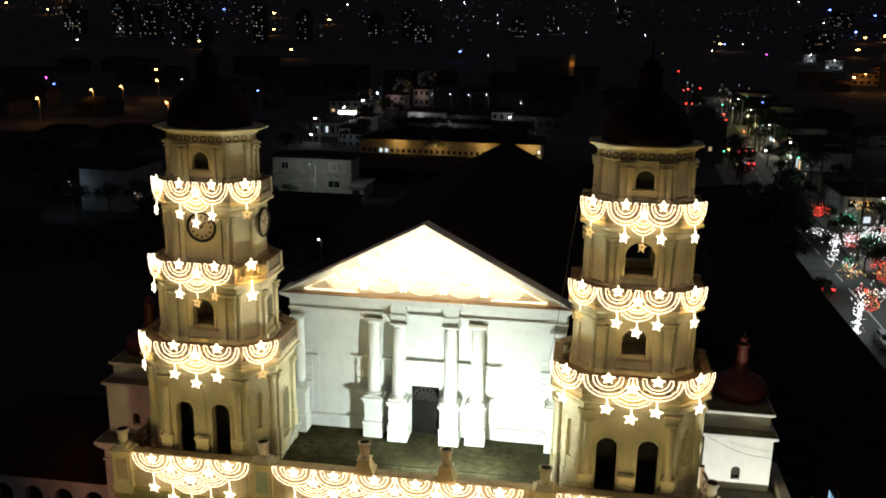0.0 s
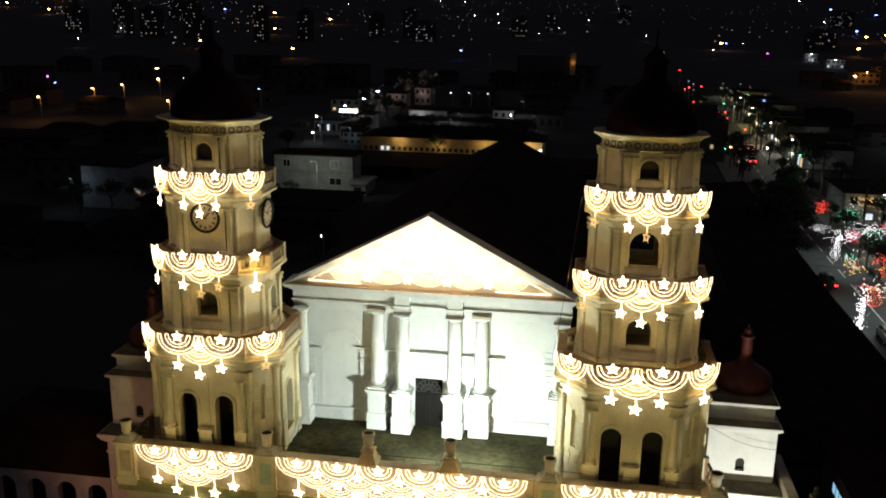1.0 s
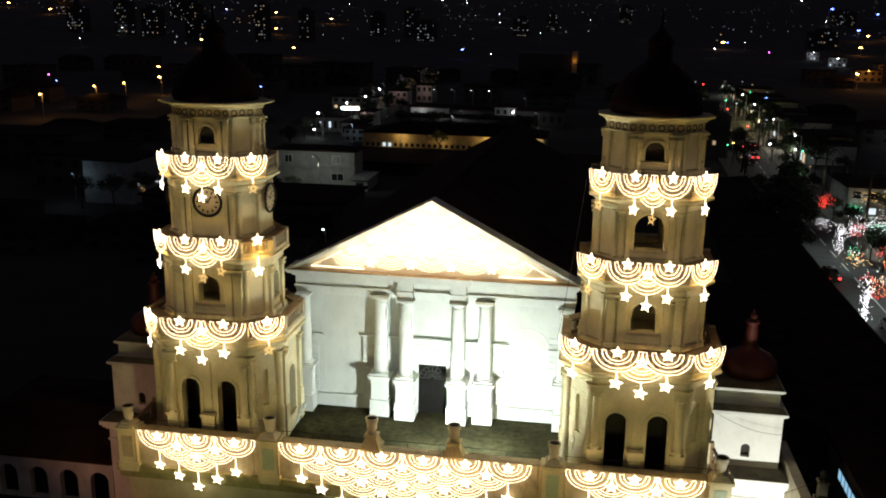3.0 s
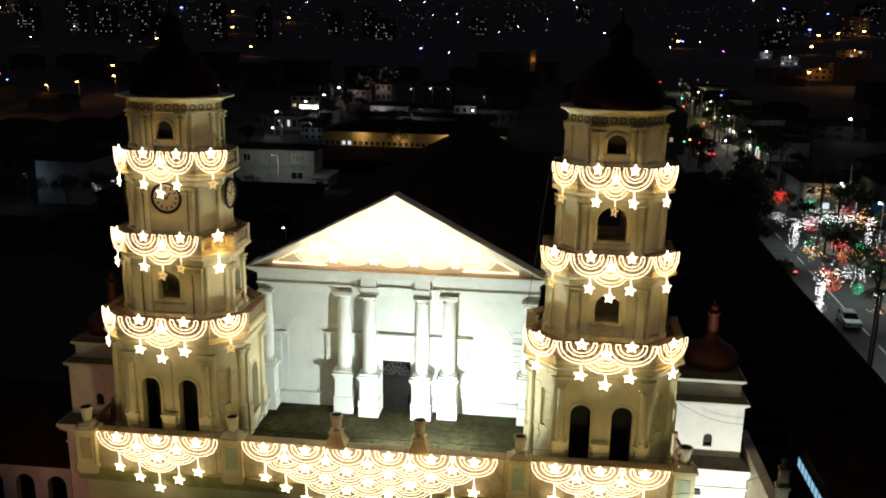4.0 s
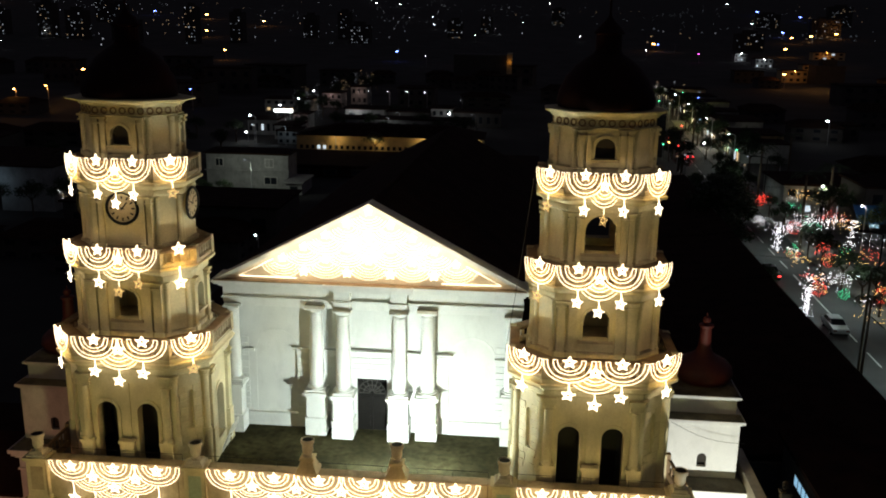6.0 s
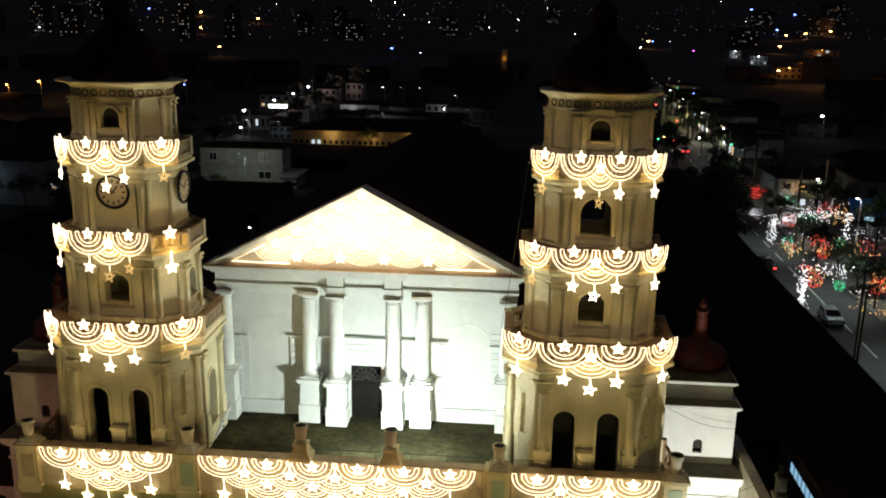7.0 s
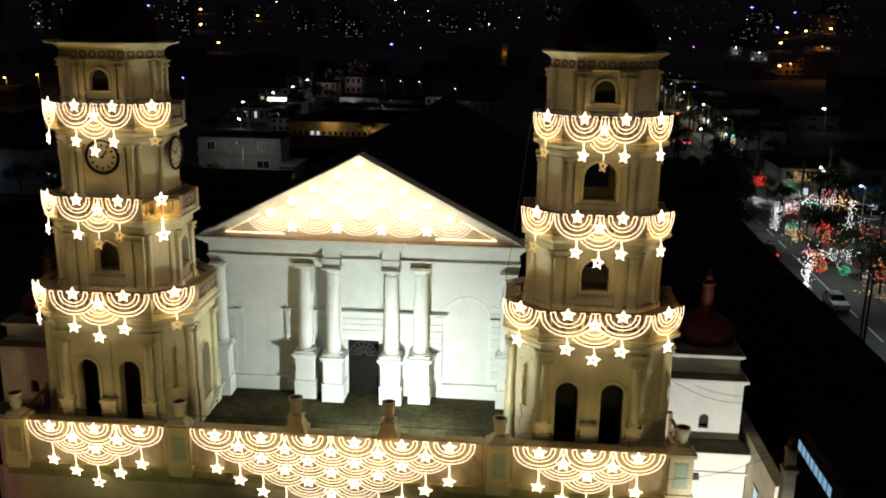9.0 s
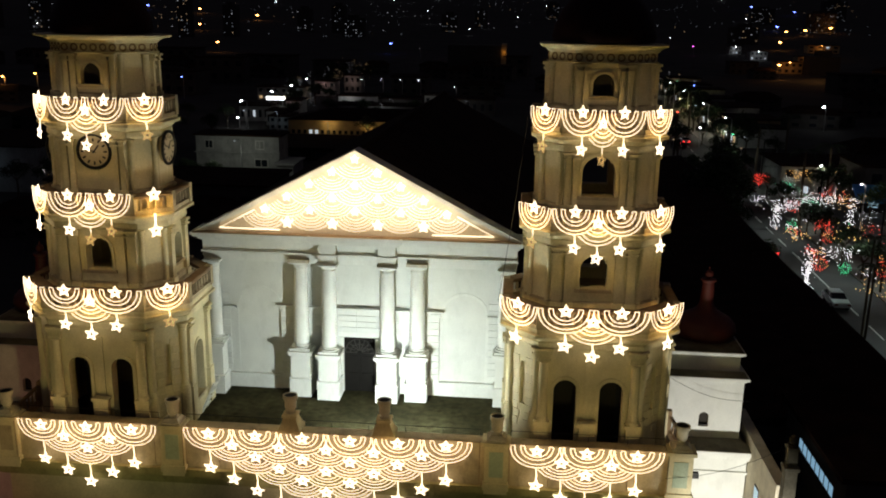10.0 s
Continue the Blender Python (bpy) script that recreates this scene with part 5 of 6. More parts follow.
for x, y in ((-80.2, 131.5), (-75.4, 133), (-71.5, 136), (-64, 160), (-60, 150), (-101.8, 164.9), (-89.8, 162.6), (-76.7, 165.6), (-93.9, 174.4), (-32.8, 203.8), (-68.5, 202.5), (-71.4, 222.5), (-58.2, 237.9), (-50.5, 245.3), (-40.9, 245.7), (-27.1, 248.7), (-77.3, 202.2), (-83.2, 227.1), (-63.1, 260.3), (-66.4, 272.8), (-57.7, 281.2), (-38.5, 272.1), (-31.9, 275.4)):
    place(TREES[int(x + y) % 2], pose(x, y, G, 0, 0, rnd.uniform(0, 360)) @ Matrix.Diagonal((1.15, 1.15, 1.0, 1)))

for x, y, q in ((29, 122.7, 1.25), (30.1, 126.4, 1.45), (27.7, 128.5, 1.6), (31.5, 130.7, 1.35), (32.5, 136.4, 1.4), (33.7, 143.3, 1.4), (31, 139.1, 1.6), (35.6, 152.7, 1.3), (37.2, 163, 1.4), (53.7, 132.7, 1.2), (48.9, 145.1, 1.2), (55.1, 150.6, 1.3)):
    place(TREES[int(x + y) % 2], pose(x, y, G, 0, 0, rnd.uniform(0, 360)) @ Matrix.Diagonal((q, q, q, 1)))

# ---- christmas decorations along the avenue ----


def points_mesh(pts, size, material):
    """Small lit bulbs at many places, uneven in size, as one mesh."""
    bm = B()
    rd = random.Random(len(pts) * 7 + 3)
    for p in pts:
        p = Vector(p)
        r = size * rd.uniform(0.6, 1.25)
        vs = [bm.verts.new(p + Vector(d) * r) for d in ((1, 0, 0), (-1, 0, 0), (0, 1, 0), (0, -1, 0), (0, 0, 1), (0, 0, -1))]
        for a, b, c in ((0, 2, 4), (2, 1, 4), (1, 3, 4), (3, 0, 4), (2, 0, 5), (1, 2, 5), (3, 1, 5), (0, 3, 5)):
            bm.faces.new((vs[a], vs[b], vs[c]))
    return bm


def light_ball(x, y, z, r, main, band, label):
    """A wire ball with lit bulbs and a bright band, hung from a span wire over the avenue."""
    th = thing("ornament_ball", pose(x, y, z - r), label, "christmas ornament", "avenue ornaments")
    for k in range(6):
        a = math.pi * k / 6
        bm = B()
        tube(bm, [(x + r * math.cos(t) * math.cos(a), y + r * math.cos(t) * math.sin(a), z + r * math.sin(t)) for t in [2 * math.pi * i / 16 for i in range(16)]], 0.02, 3, True)
        part("hoop", bm, M["dark"], th)
    bm = B()
    tube(bm, [(x, y, z + r), (x, y, 8.2)], 0.012, 4)
    tube(bm, [(x - 9, y, 8.6), (x - 4, y, 8.3), (x, y, 8.2), (x + 4, y, 8.3), (x + 9, y, 8.6)], 0.01, 4)
    part("span_wire", bm, M["dark"], th)
    rd = random.Random(int(x * 13 + y))
    pts, belt = [], []
    n = int(120 * r)
    for i in range(n):
        t = math.acos(1 - 2 * (i + 0.5) / n)
        a = i * 2.39996
        q = r * rd.uniform(0.9, 1.08)
        p = (x + q * math.sin(t) * math.cos(a), y + q * math.sin(t) * math.sin(a), z + q * math.cos(t))
        (belt if abs(math.cos(t) + 0.25 * math.cos(a)) < 0.24 else pts).append(p)
    tagged(part("bulb_net", points_mesh(pts, 0.024, main), M[main], th), kind="stuff")
    tagged(part("band", points_mesh(belt, 0.026, band), M[band], th), kind="stuff")


for x, y, z, r, main, band, label in (
        (33.4, 97.9, 5.0, 0.80, "led_r", "led_y", "red and amber light ball over the avenue"),
        (38.4, 110.5, 5.0, 0.79, "led_r", "led_y", "large red light ball with an amber band"),
        (39.1, 127.6, 5.2, 0.90, "led_r", "led_w", "large red light ball with a white band"),
        (36, 97.6, 4.6, 0.57, "led_g", "led_g", "small green light ball"),
        (35.7, 116.3, 4.8, 0.69, "led_g", "led_w", "small green light ball"),
        (42.3, 129, 5.0, 0.81, "led_g", "led_w", "green light ball among white bulbs"),
        (39.4, 96.2, 5.0, 0.81, "led_r", "led_y", "red light ball with an amber band"),
        (37.8, 142, 6.0, 0.65, "led_r", "led_r", "red light ball beside a dark tree"),
        (42.5, 142.7, 5.2, 0.70, "led_g", "led_w", "green light ball near the crossing"),
        (41, 112.6, 5.8, 0.55, "led_g", "led_g", "small green light ball in a tree")):
    light_ball(x, y, z, r, main, band, label)


def trunk_lights(x, y, h, material, label):
    rd = random.Random(int(x * 10 + y))
    pts = [(x + rd.gauss(0, 0.3), y + rd.gauss(0, 0.3), G + 0.3 + h * rd.random()) for i in range(110)]
    solo("trunk_lights", points_mesh(pts, 0.03, material), M[material], label, "christmas light", "avenue ornaments", "stuff")


trunk_lights(31.8, 96.5, 5.2, "led_w", "white bulbs wound round a tree trunk")
trunk_lights(32.1, 97.2, 3.6, "led_w", "white bulbs wound round a tree trunk")
trunk_lights(37.1, 127.9, 3.2, "led_w", "white bulbs wound round a tree trunk")
trunk_lights(48.4, 131.5, 4.0, "led_w", "white bulbs wound round a tree trunk")


def leafy_lights(places, label):
    """Bulbs scattered through the crowns of the avenue's trees, one mesh a colour and tree."""
    rd = random.Random(99)
    for x, y, z, r, n, key in places:
        pts = [(x + rd.gauss(0, r * 0.5), y + rd.gauss(0, r * 0.5), z + rd.gauss(0, r * 0.28)) for _ in range(n if key == "led_w" else 3 * n // 2)]
        solo("tree_lights", points_mesh(pts, 0.026, key), M[key], label[key], "christmas light", "avenue ornaments", "stuff")


leafy_lights((
    (35, 100.4, 5.6, 1.9, 70, "led_w"), (37.1, 100.9, 5.4, 1.5, 50, "led_w"), (33.8, 101.7, 5.2, 1.1, 26, "led_r"), (33.7, 99.5, 5.6, 1.1, 26, "led_y"),
    (34.5, 110.4, 5.2, 1.5, 40, "led_y"), (40.6, 111.9, 5.2, 1.4, 50, "led_y"), (38.1, 112, 6.0, 1.3, 36, "led_r"), (35.1, 113.1, 5.0, 0.9, 20, "led_r"),
    (37.4, 126.7, 5.4, 2, 80, "led_w"), (40.6, 128.5, 6.2, 2.3, 90, "led_w"), (44, 129.3, 6.2, 2.5, 100, "led_w"), (46.7, 130.3, 5.6, 2, 60, "led_y"), (44.3, 128.8, 6.8, 1.8, 40, "led_r"), (41.3, 128.2, 5.6, 1.4, 30, "led_g"),
    (35.7, 132.8, 5.0, 1.2, 50, "led_w"), (38.1, 142.5, 6.6, 1.6, 50, "led_r"), (42.7, 143.6, 5.0, 1.6, 36, "led_g"), (47.5, 152.2, 5.6, 2.2, 60, "led_y"), (44.3, 147.3, 5.4, 1.7, 30, "led_w"),
    (38.8, 94.6, 6.2, 1.5, 22, "led_y"), (40.6, 96.4, 5.6, 1.5, 26, "led_r"), (37.1, 94.4, 5.0, 0.9, 16, "led_w"), (37, 91.3, 4.6, 1.5, 14, "led_y"), (39, 90, 4.4, 1.5, 14, "led_y"), (42.2, 113.3, 4.8, 2, 34, "led_y"), (44.8, 114.1, 4.8, 2, 24, "led_r"), (48.5, 124.2, 4.4, 2.7, 40, "led_w"),
), {"led_w": "white bulbs scattered through a dark tree", "led_r": "red bulbs scattered through a dark tree", "led_g": "green bulbs scattered through a dark tree", "led_y": "amber bulbs scattered through a dark tree"})


def light_string(name, a, b, sag, n, material, drop, label, size=0.03):
    rd = random.Random(int(a[0] * 7 + a[1]))
    pts = []
    for i in range(n):
        t = i / (n - 1)
        p = Vector(a).lerp(Vector(b), t)
        p.z -= sag * math.sin(math.pi * t)
        for k in range(drop):
            pts.append((p.x + rd.uniform(-0.25, 0.25), p.y + rd.uniform(-0.25, 0.25), p.z - 0.32 * k + rd.uniform(-0.12, 0.12)))
    solo(name, points_mesh(pts, size, material), M[material], label, "christmas light", "avenue ornaments", "stuff")


light_string("light_curtain", (36.1, 126, 5.2), (46.2, 129.3, 6.2), -0.6, 46, "led_w", 3, "curtain of white bulbs across the avenue")
light_string("light_string", (38.3, 124.5, 4.0), (49.3, 125.3, 4.4), 0.6, 26, "led_w", 1, "string of white bulbs by the park")
light_string("light_string", (41.4, 113.5, 4.2), (49.3, 115, 4.6), 0.6, 24, "led_y", 1, "string of amber bulbs by the park")
light_string("light_string", (35.1, 90.9, 4.2), (43, 91.8, 4.4), 0.8, 26, "led_y", 1, "string of amber bulbs over the median")
light_string("light_string", (46.1, 152.7, 6.0), (54.3, 153.4, 6.2), 0.4, 22, "led_y", 1, "string of amber bulbs before a shop")
for a, b, sag, n, key, label in (((-69.9, 131, 6.3), (-62.4, 130.9, 6.6), 1.5, 20, "led_w", "white"), ((-69.7, 131.6, 5.5), (-63.4, 131.6, 5.6), 0.8, 16, "led_y", "amber"), ((-65.4, 131.2, 6.6), (-62.4, 131.1, 6.9), 0.3, 10, "led_r", "red"), ((-70.1, 132.7, 4.9), (-63.9, 132.7, 5.0), 0.3, 12, "led_w", "white")):
    light_string("light_string", a, b, sag, n, key, 1, "string of small " + label + " bulbs in a side street", 0.03)

# ---- houses and streets behind the church ----


def house(name, x0, x1, y0, y1, h, wall, label, rows=1, cols=4, lit=(), flat=True, base=None, pane=("win_w",), category="house", first=0, roof="tile"):
    z = (height((x0 + x1) / 2, y0) if base is None else base) - 0.2
    th = thing(name, pose((x0 + x1) / 2, (y0 + y1) / 2, z), label, category, "town houses")
    bm = B()
    box(bm, x0, x1, y0, y1, z, z + h)
    part("wall", bm, wall, th)
    bm = B()
    if flat:
        box(bm, x0 - 0.4, x1 + 0.4, y0 - 0.5, y1 + 0.4, z + h + 0.005, z + h + 0.3)
    else:
        xm, ym = (x0 + x1) / 2, (y0 + y1) / 2
        rx, ry = (x1 - x0) * 0.3, (y1 - y0) * 0.1
        loft(bm, [[(x0 - 0.6, y0 - 0.6, z + h), (x1 + 0.6, y0 - 0.6, z + h), (x1 + 0.6, y1 + 0.6, z + h), (x0 - 0.6, y1 + 0.6, z + h)], [(xm - rx, ym - ry, z + h + 2.2), (xm + rx, ym - ry, z + h + 2.2), (xm + rx, ym + ry, z + h + 2.2), (xm - rx, ym + ry, z + h + 2.2)]])
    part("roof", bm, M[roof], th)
    k = 0
    for r in range(first, rows) if first >= 0 else range(rows + first):
        for c in range(cols):
            w = (x1 - x0) / cols
            sh = h / rows
            xc = x0 + w * (c + 0.5)
            bm = B()
            box(bm, xc - w * 0.24, xc + w * 0.24, y0 - 0.06, y0 - 0.004, z + sh * r + sh * 0.3, z + sh * r + sh * 0.78)
            win = part("window", bm, M["wall_b"], th)
            bm = B()
            box(bm, xc - w * 0.2, xc + w * 0.2, y0 - 0.075, y0 - 0.062, z + sh * r + sh * 0.34, z + sh * r + sh * 0.74)
            part("pane", bm, M[pane[k % len(pane)]] if k in lit else M["glass"], win)
            k += 1
    return th


pale = house("house", -57, -41.7, 160.6, 167, 6.8, M["wall_a"], "pale two-storey house under a street lamp", 2, 0)
bm = B()
box(bm, -57.3, -41.5, 160.3, 160.595, 5.0, 5.2)
solo("string_course", bm, M["wall_a"], "plain ledge between the storeys of a pale house", "ledge", kind="structure")
for x0, x1, z0, z1, key in ((-45.9, -44.5, 5.9, 7.25, "wall_a"), (-46.15, -43.9, 2.7, 3.95, "glass"), (-55.2, -53.9, 5.9, 7.2, "glass")):
    bm = B()
    box(bm, x0 - 0.12, x1 + 0.12, 160.52, 160.596, z0 - 0.12, z1 + 0.12)
    win = part("window", bm, M["pink"], pale)
    bm = B()
    box(bm, x0, x1, 160.5, 160.516, z0, z1)
    part("pane", bm, M[key], win)
    bm = B()
    box(bm, (x0 + x1) / 2 - 0.04, (x0 + x1) / 2 + 0.04, 160.48, 160.498, z0, z1)
    part("mullion", bm, M["pink"], win)
house("house", -41.4, -38.4, 157.3, 165, 2.3, M["wall_a"], "low pale annexe beside the house", 1, 1, roof="wall_a")
house("shop", -73, -65, 238, 246, 4.2, M["wall_a"], "small shop with a cool lit front in the side street", 1, 5, (2,), pane=("win_w",), category="shop")
house("shop", -63.5, -57, 230, 238, 3.8, M["wall_a"], "small shop with a bluish front in the side street", 1, 5, (4,), pane=("win_b",), category="shop")
street_lamp(-45.8, 151.5, 7.1, M["win_w"], "white street lamp before the pale house", r=0.14, arm=1.1, pole="paint")
lamp("street_lamp_light", "SPOT", look((-47.2, 151.3, G + 6.6), (-48.5, 160.6, 4.2)), 700, (0.85, 1.0, 0.86), 0.2, 176, 0.2)
for x, y, q in ((-56, 152.5, 0.62), (-53.4, 150.2, 0.55), (-50.8, 151.4, 0.6), (-58.6, 149, 0.7)):
    place(TREES[int(y) % 2], pose(x, y, G, 0, 0, 37 * x) @ Matrix.Diagonal((q * 1.3, q * 1.3, q, 1)))
arcade = house("arcaded_building", -51.6, -8.5, 206, 219, 4.7, M["wall_c"], "long ochre building with small dark openings under wall lamps", 1, 0, flat=False, category="building")
for k in range(31):
    bm = B()
    box(bm, -50.8 + k * 1.36, -50.1 + k * 1.36, 205.93, 205.996, 2.9, 3.75)
    part("opening", bm, M["win_w"] if k in (3, 4) else M["glass"], arcade)
for x in (-42, -33, -22, -11):
    lamp("wall_lamp", "POINT", pose(x, 204.2, G + 3.9), 380, (1.0, 0.72, 0.3), 0.15)
    street_lamp(x, 204.2, 4.4, M["win_y"], "small amber lamp before the arcade", r=0.16, arm=0.3)
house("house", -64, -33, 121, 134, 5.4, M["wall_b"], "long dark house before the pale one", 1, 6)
house("house", -62, 4, 176, 196, 2.5, M["tile"], "low dark sheds before the arcade", 1, 12)
house("building", -50, -14, 246, 254, 4.2, M["wall_a"], "long dim grey wing behind the arcade", 1, 14)
lamp("street_lamp_light", "POINT", pose(-36, 243, G + 4.5), 60, (0.9, 0.97, 1.0), 0.2)
street_lamp(-35.5, 243, 5.0, M["far_w"], "dim lamp before a long grey wing", r=0.1, arm=0.5)
house("house", -51.5, -40, 264, 274, 5.0, M["wall_a"], "white low house under a lamp", 1, 3)
house("house", -39.4, -27, 265, 275, 4.4, M["wall_b"], "dim low house under lamps", 1, 6)
house("shop", -26.4, -20.2, 265.5, 275, 5.6, M["wall_a"], "shop with a blue-lit front", 2, 3, (0, 1, 2), pane=("win_b",), category="shop")
house("house", -19.8, -6, 266, 276, 4.6, M["wall_b"], "dim low house with one lamp", 1, 6)
for x, e in ((-48.5, 260), (-35, 90), (-19.6, 165), (-13, 45)):
    lamp("street_lamp_light", "POINT", pose(x, 261.2, G + 4.2), e, (0.9, 0.97, 1.0), 0.2)
    street_lamp(x, 260.6, 4.6, M["lamp_w"] if e == 165 else M["win_w"], "white lamp before the low houses", r=0.24 if e == 165 else 0.12, arm=1.0)
th = thing("shop_sign", pose(-75, 279, G), "bright white shop sign on two posts", "sign")
bm = B()
box(bm, -77.2, -71.4, 279, 279.3, 3.3, 4.3)
part("sign_board", bm, glow("white_shop_sign", (0.9, 1.0, 0.95), 6.0), th)
for x in (-76.4, -72.2):
    bm = B()
    box(bm, x - 0.12, x + 0.12, 279.31, 279.6, G, 4.3)
    part("post", bm, M["metal"], th)
house("house", -85.2, -69.7, 296.7, 306.7, 4.4, M["wall_a"], "shop building behind a bright sign", 2, 6, (0, 2, 3), pane=("win_y",))
house("apartment_building", -82.7, -73.8, 136.8, 148.9, 7.4, M["wall_a"], "dim house with a corner in bluish street light", 2, 3, (), first=2, category="building")
lamp("street_lamp_light", "POINT", pose(-83.3, 134.0, G + 5.0), 60, (0.5, 0.78, 1.0), 0.2)
street_lamp(-82.8, 134.1, 5.4, M["far_w"], "bluish street lamp at the corner of a side street", r=0.1, arm=0.4)
house("house", -98.7, -85, 146.6, 161.9, 6.4, M["wall_b"], "dark house among trees", 2, 4)
house("house", -65, -62.9, 133.5, 145.8, 6.2, M["wall_a"], "narrow pale house in bluish street light", 2, 1)
lamp("street_lamp_light", "POINT", pose(-65.8, 130.2, G + 4.5), 50, (0.55, 0.75, 1.0), 0.2)
street_lamp(-65, 129.2, 5.8, M["far_w"], "bluish street lamp in the side street", arm=0.5)
street_lamp(-69.0, 225, 2.4, M["lamp_w"], "white light at a shop door in the side street", r=0.3, arm=0.5)
street_lamp(-67.6, 226, 4.2, M["win_w"], "small pale light over a shop door", r=0.3, arm=0.5)
lamp("street_lamp_light", "POINT", pose(-69, 223.6, G + 3.0), 90, (0.9, 1.0, 0.95), 0.2)
for x, y in ((-66, 222), (-66, 250), (-66, 272), (-68, 300)):
    street_lamp(x, y, 7.0, M["lamp_w"], "white lamp between street trees", r=0.3)
    lamp("street_lamp_light", "POINT", pose(x - 1.5, y, G + 6.4), 40, (0.85, 1.0, 0.95), 0.2)
for x in (-51.5, -45, -38.5, -32.2):
    street_lamp(x, 309, 6.6, M["lamp_w"], "white lamp in a row before a far dark street", r=0.1, arm=0.8)
street_lamp(-8.4, 204.5, 3.0, M["lamp_w"], "white lamp before a low dark building", r=0.18, arm=0.4)
street_lamp(-32, 108.8, 4.5, M["lamp_w"], "single white lamp on a dark roof terrace", r=0.14, arm=0.3)
street_lamp(48.9, 146, 6.6, M["lamp_w"], "bright white lamp before the shop", r=0.16, arm=0.6)
street_lamp(49.5, 130.5, 6.6, M["lamp_w"], "white lamp in the park", r=0.14, arm=0.6)
street_lamp(81.7, 248.6, 6.5, M["lamp_w"], "bright white lamp on a roof behind the park", r=0.42, arm=0.6)
lamp("street_lamp_light", "POINT", pose(80.5, 246.5, 8.6), 60, (0.9, 1.0, 0.95), 0.3)
house("house", 77.9, 94.1, 261, 269.9, 4.1, M["wall_b"], "pale house under a bright lamp", 1, 5)

# park side of the avenue
house("shop", 44.7, 58.3, 154.2, 167, 5.3, M["wall_a"], "pale lit shop front at the crossing", 2, 5, (1, 3), pane=("win_y", "win_w"), category="shop")
house("building", 53.3, 71.4, 141.5, 152.8, 7.4, M["wall_b"], "dark building with a blue awning by the park", 2, 5, (0, 3), pane=("win_b",), category="building")
bm = B()
loft(bm, [[(51.6, 138.4, 3.8), (57.4, 138.4, 3.8), (57.4, 141.3, 6.0), (51.6, 141.3, 6.0)], [(51.6, 138.4, 3.9), (57.4, 138.4, 3.9), (57.4, 141.3, 6.1), (51.6, 141.3, 6.1)]])
solo("awning", bm, mat("blue_awning_cloth", (0.05, 0.2, 0.5), 0.8), "blue cloth awning of the building by the park", "awning")
lamp("street_lamp_light", "POINT", pose(48.6, 146.4, G + 6.2), 374, (0.95, 1.0, 0.8), 0.2)
lamp("street_lamp_light", "POINT", pose(49, 130.8, G + 6.2), 200, (0.9, 0.95, 1.0), 0.2)

# lights along the avenue, far off
rd = random.Random(21)
SIGNS = [(42.5, 360.1, 5, "lamp_r"), (46.3, 313.6, 6, "far_y"), (48.2, 326.6, 4, "led_g"), (42.9, 284.7, 5, "led_r"), (38.2, 269, 5, "led_y"), (47.7, 236.4, 4, "win_w"), (50.1, 250.7, 5, "win_y"), (58, 306.8, 7, "lamp_b"), (42.2, 210.9, 4.4, "lamp_w"), (43.4, 249, 4, "led_r"), (47.9, 324.6, 6, "win_y"), (46.9, 294.1, 6, "win_w")]
for k in range(46):
    y = 185 + 250 * rd.random() ** 1.1
    SIGNS.append((road_x(y) + rd.choice((-8, -7, 6, 8, 10, 12, 16)) + rd.uniform(-2, 2), y, rd.uniform(1.5, 6), rd.choice(("win_w", "win_y", "win_w", "far_y", "win_y", "led_g", "led_r", "far_w", "far_y", "win_b", "led_y"))))
for x, y, up, key in SIGNS:
    z = height(x, y)
    th = thing("shop_sign", pose(x, y, z), "small lit shop sign on a post by the avenue", "sign", "avenue signs")
    bm = B()
    tube(bm, [(x, y, z), (x, y, z + up)], 0.08, 5)
    part("post", bm, M["metal"], th)
    bm = B()
    w = rd.uniform(0.05, 0.13) + y / 5000
    box(bm, x - w, x + w, y - 0.15, y + 0.15, z + up, z + up + w * rd.uniform(0.7, 2.2))
    part("sign_board", bm, M[key], th)
for k, (y, power, tone) in enumerate(((206, 150, (0.85, 1.0, 0.95)), (232, 240, (0.95, 1.0, 0.8)), (246, 240, (1.0, 0.95, 0.7)), (266, 200, (1.0, 0.85, 0.5)), (290, 260, (0.95, 1.0, 0.35)), (318, 200, (1.0, 0.8, 0.45)), (352, 200, (0.9, 1.0, 0.8)), (400, 260, (0.95, 1.0, 0.85)))):
    x = road_x(y) + 5.6
    lamp("street_lamp_light", "POINT", pose(x, y, G + 4.0), 2.2 * power, tone, 0.2)
    street_lamp(x + 0.5, y, 4.4, M["far_w"], "low pale street lamp before the shops of the avenue", r=0.1, arm=0.5)
y = 212
for k in range(16):
    depth = (9, 12, 10, 14)[k % 4]
    x = road_x(y + depth / 2) + 9.2 + 0.5 * (k % 3)
    top = (4.6, 5.6, 4.2, 6.4, 5.0)[k % 5]
    sh = house("shop", x, x + 11, y, y + depth - 0.05, top, M[("wall_a", "wall_c", "wall_a")[k % 3]], "narrow shop house facing the avenue, lit from the street", 1, 0, category="shop")
    bm = B()
    box(bm, x - 0.9, x - 0.004, y + 0.6, y + depth - 0.7, G + 2.7, G + 2.85)
    part("canopy", bm, M["wall_b"], sh)
    for q in range(3):
        a = y + 0.9 + (depth - 2) * q / 3
        bm = B()
        box(bm, x - 0.05, x - 0.004, a, a + (depth - 2) / 3 - 0.5, G + 0.1, G + 2.4)
        part("shop_window", bm, M[("win_y", "glass", "win_w", "glass", "glass", "far_y")[(k + 2 * q) % 6]], sh)
    y += depth
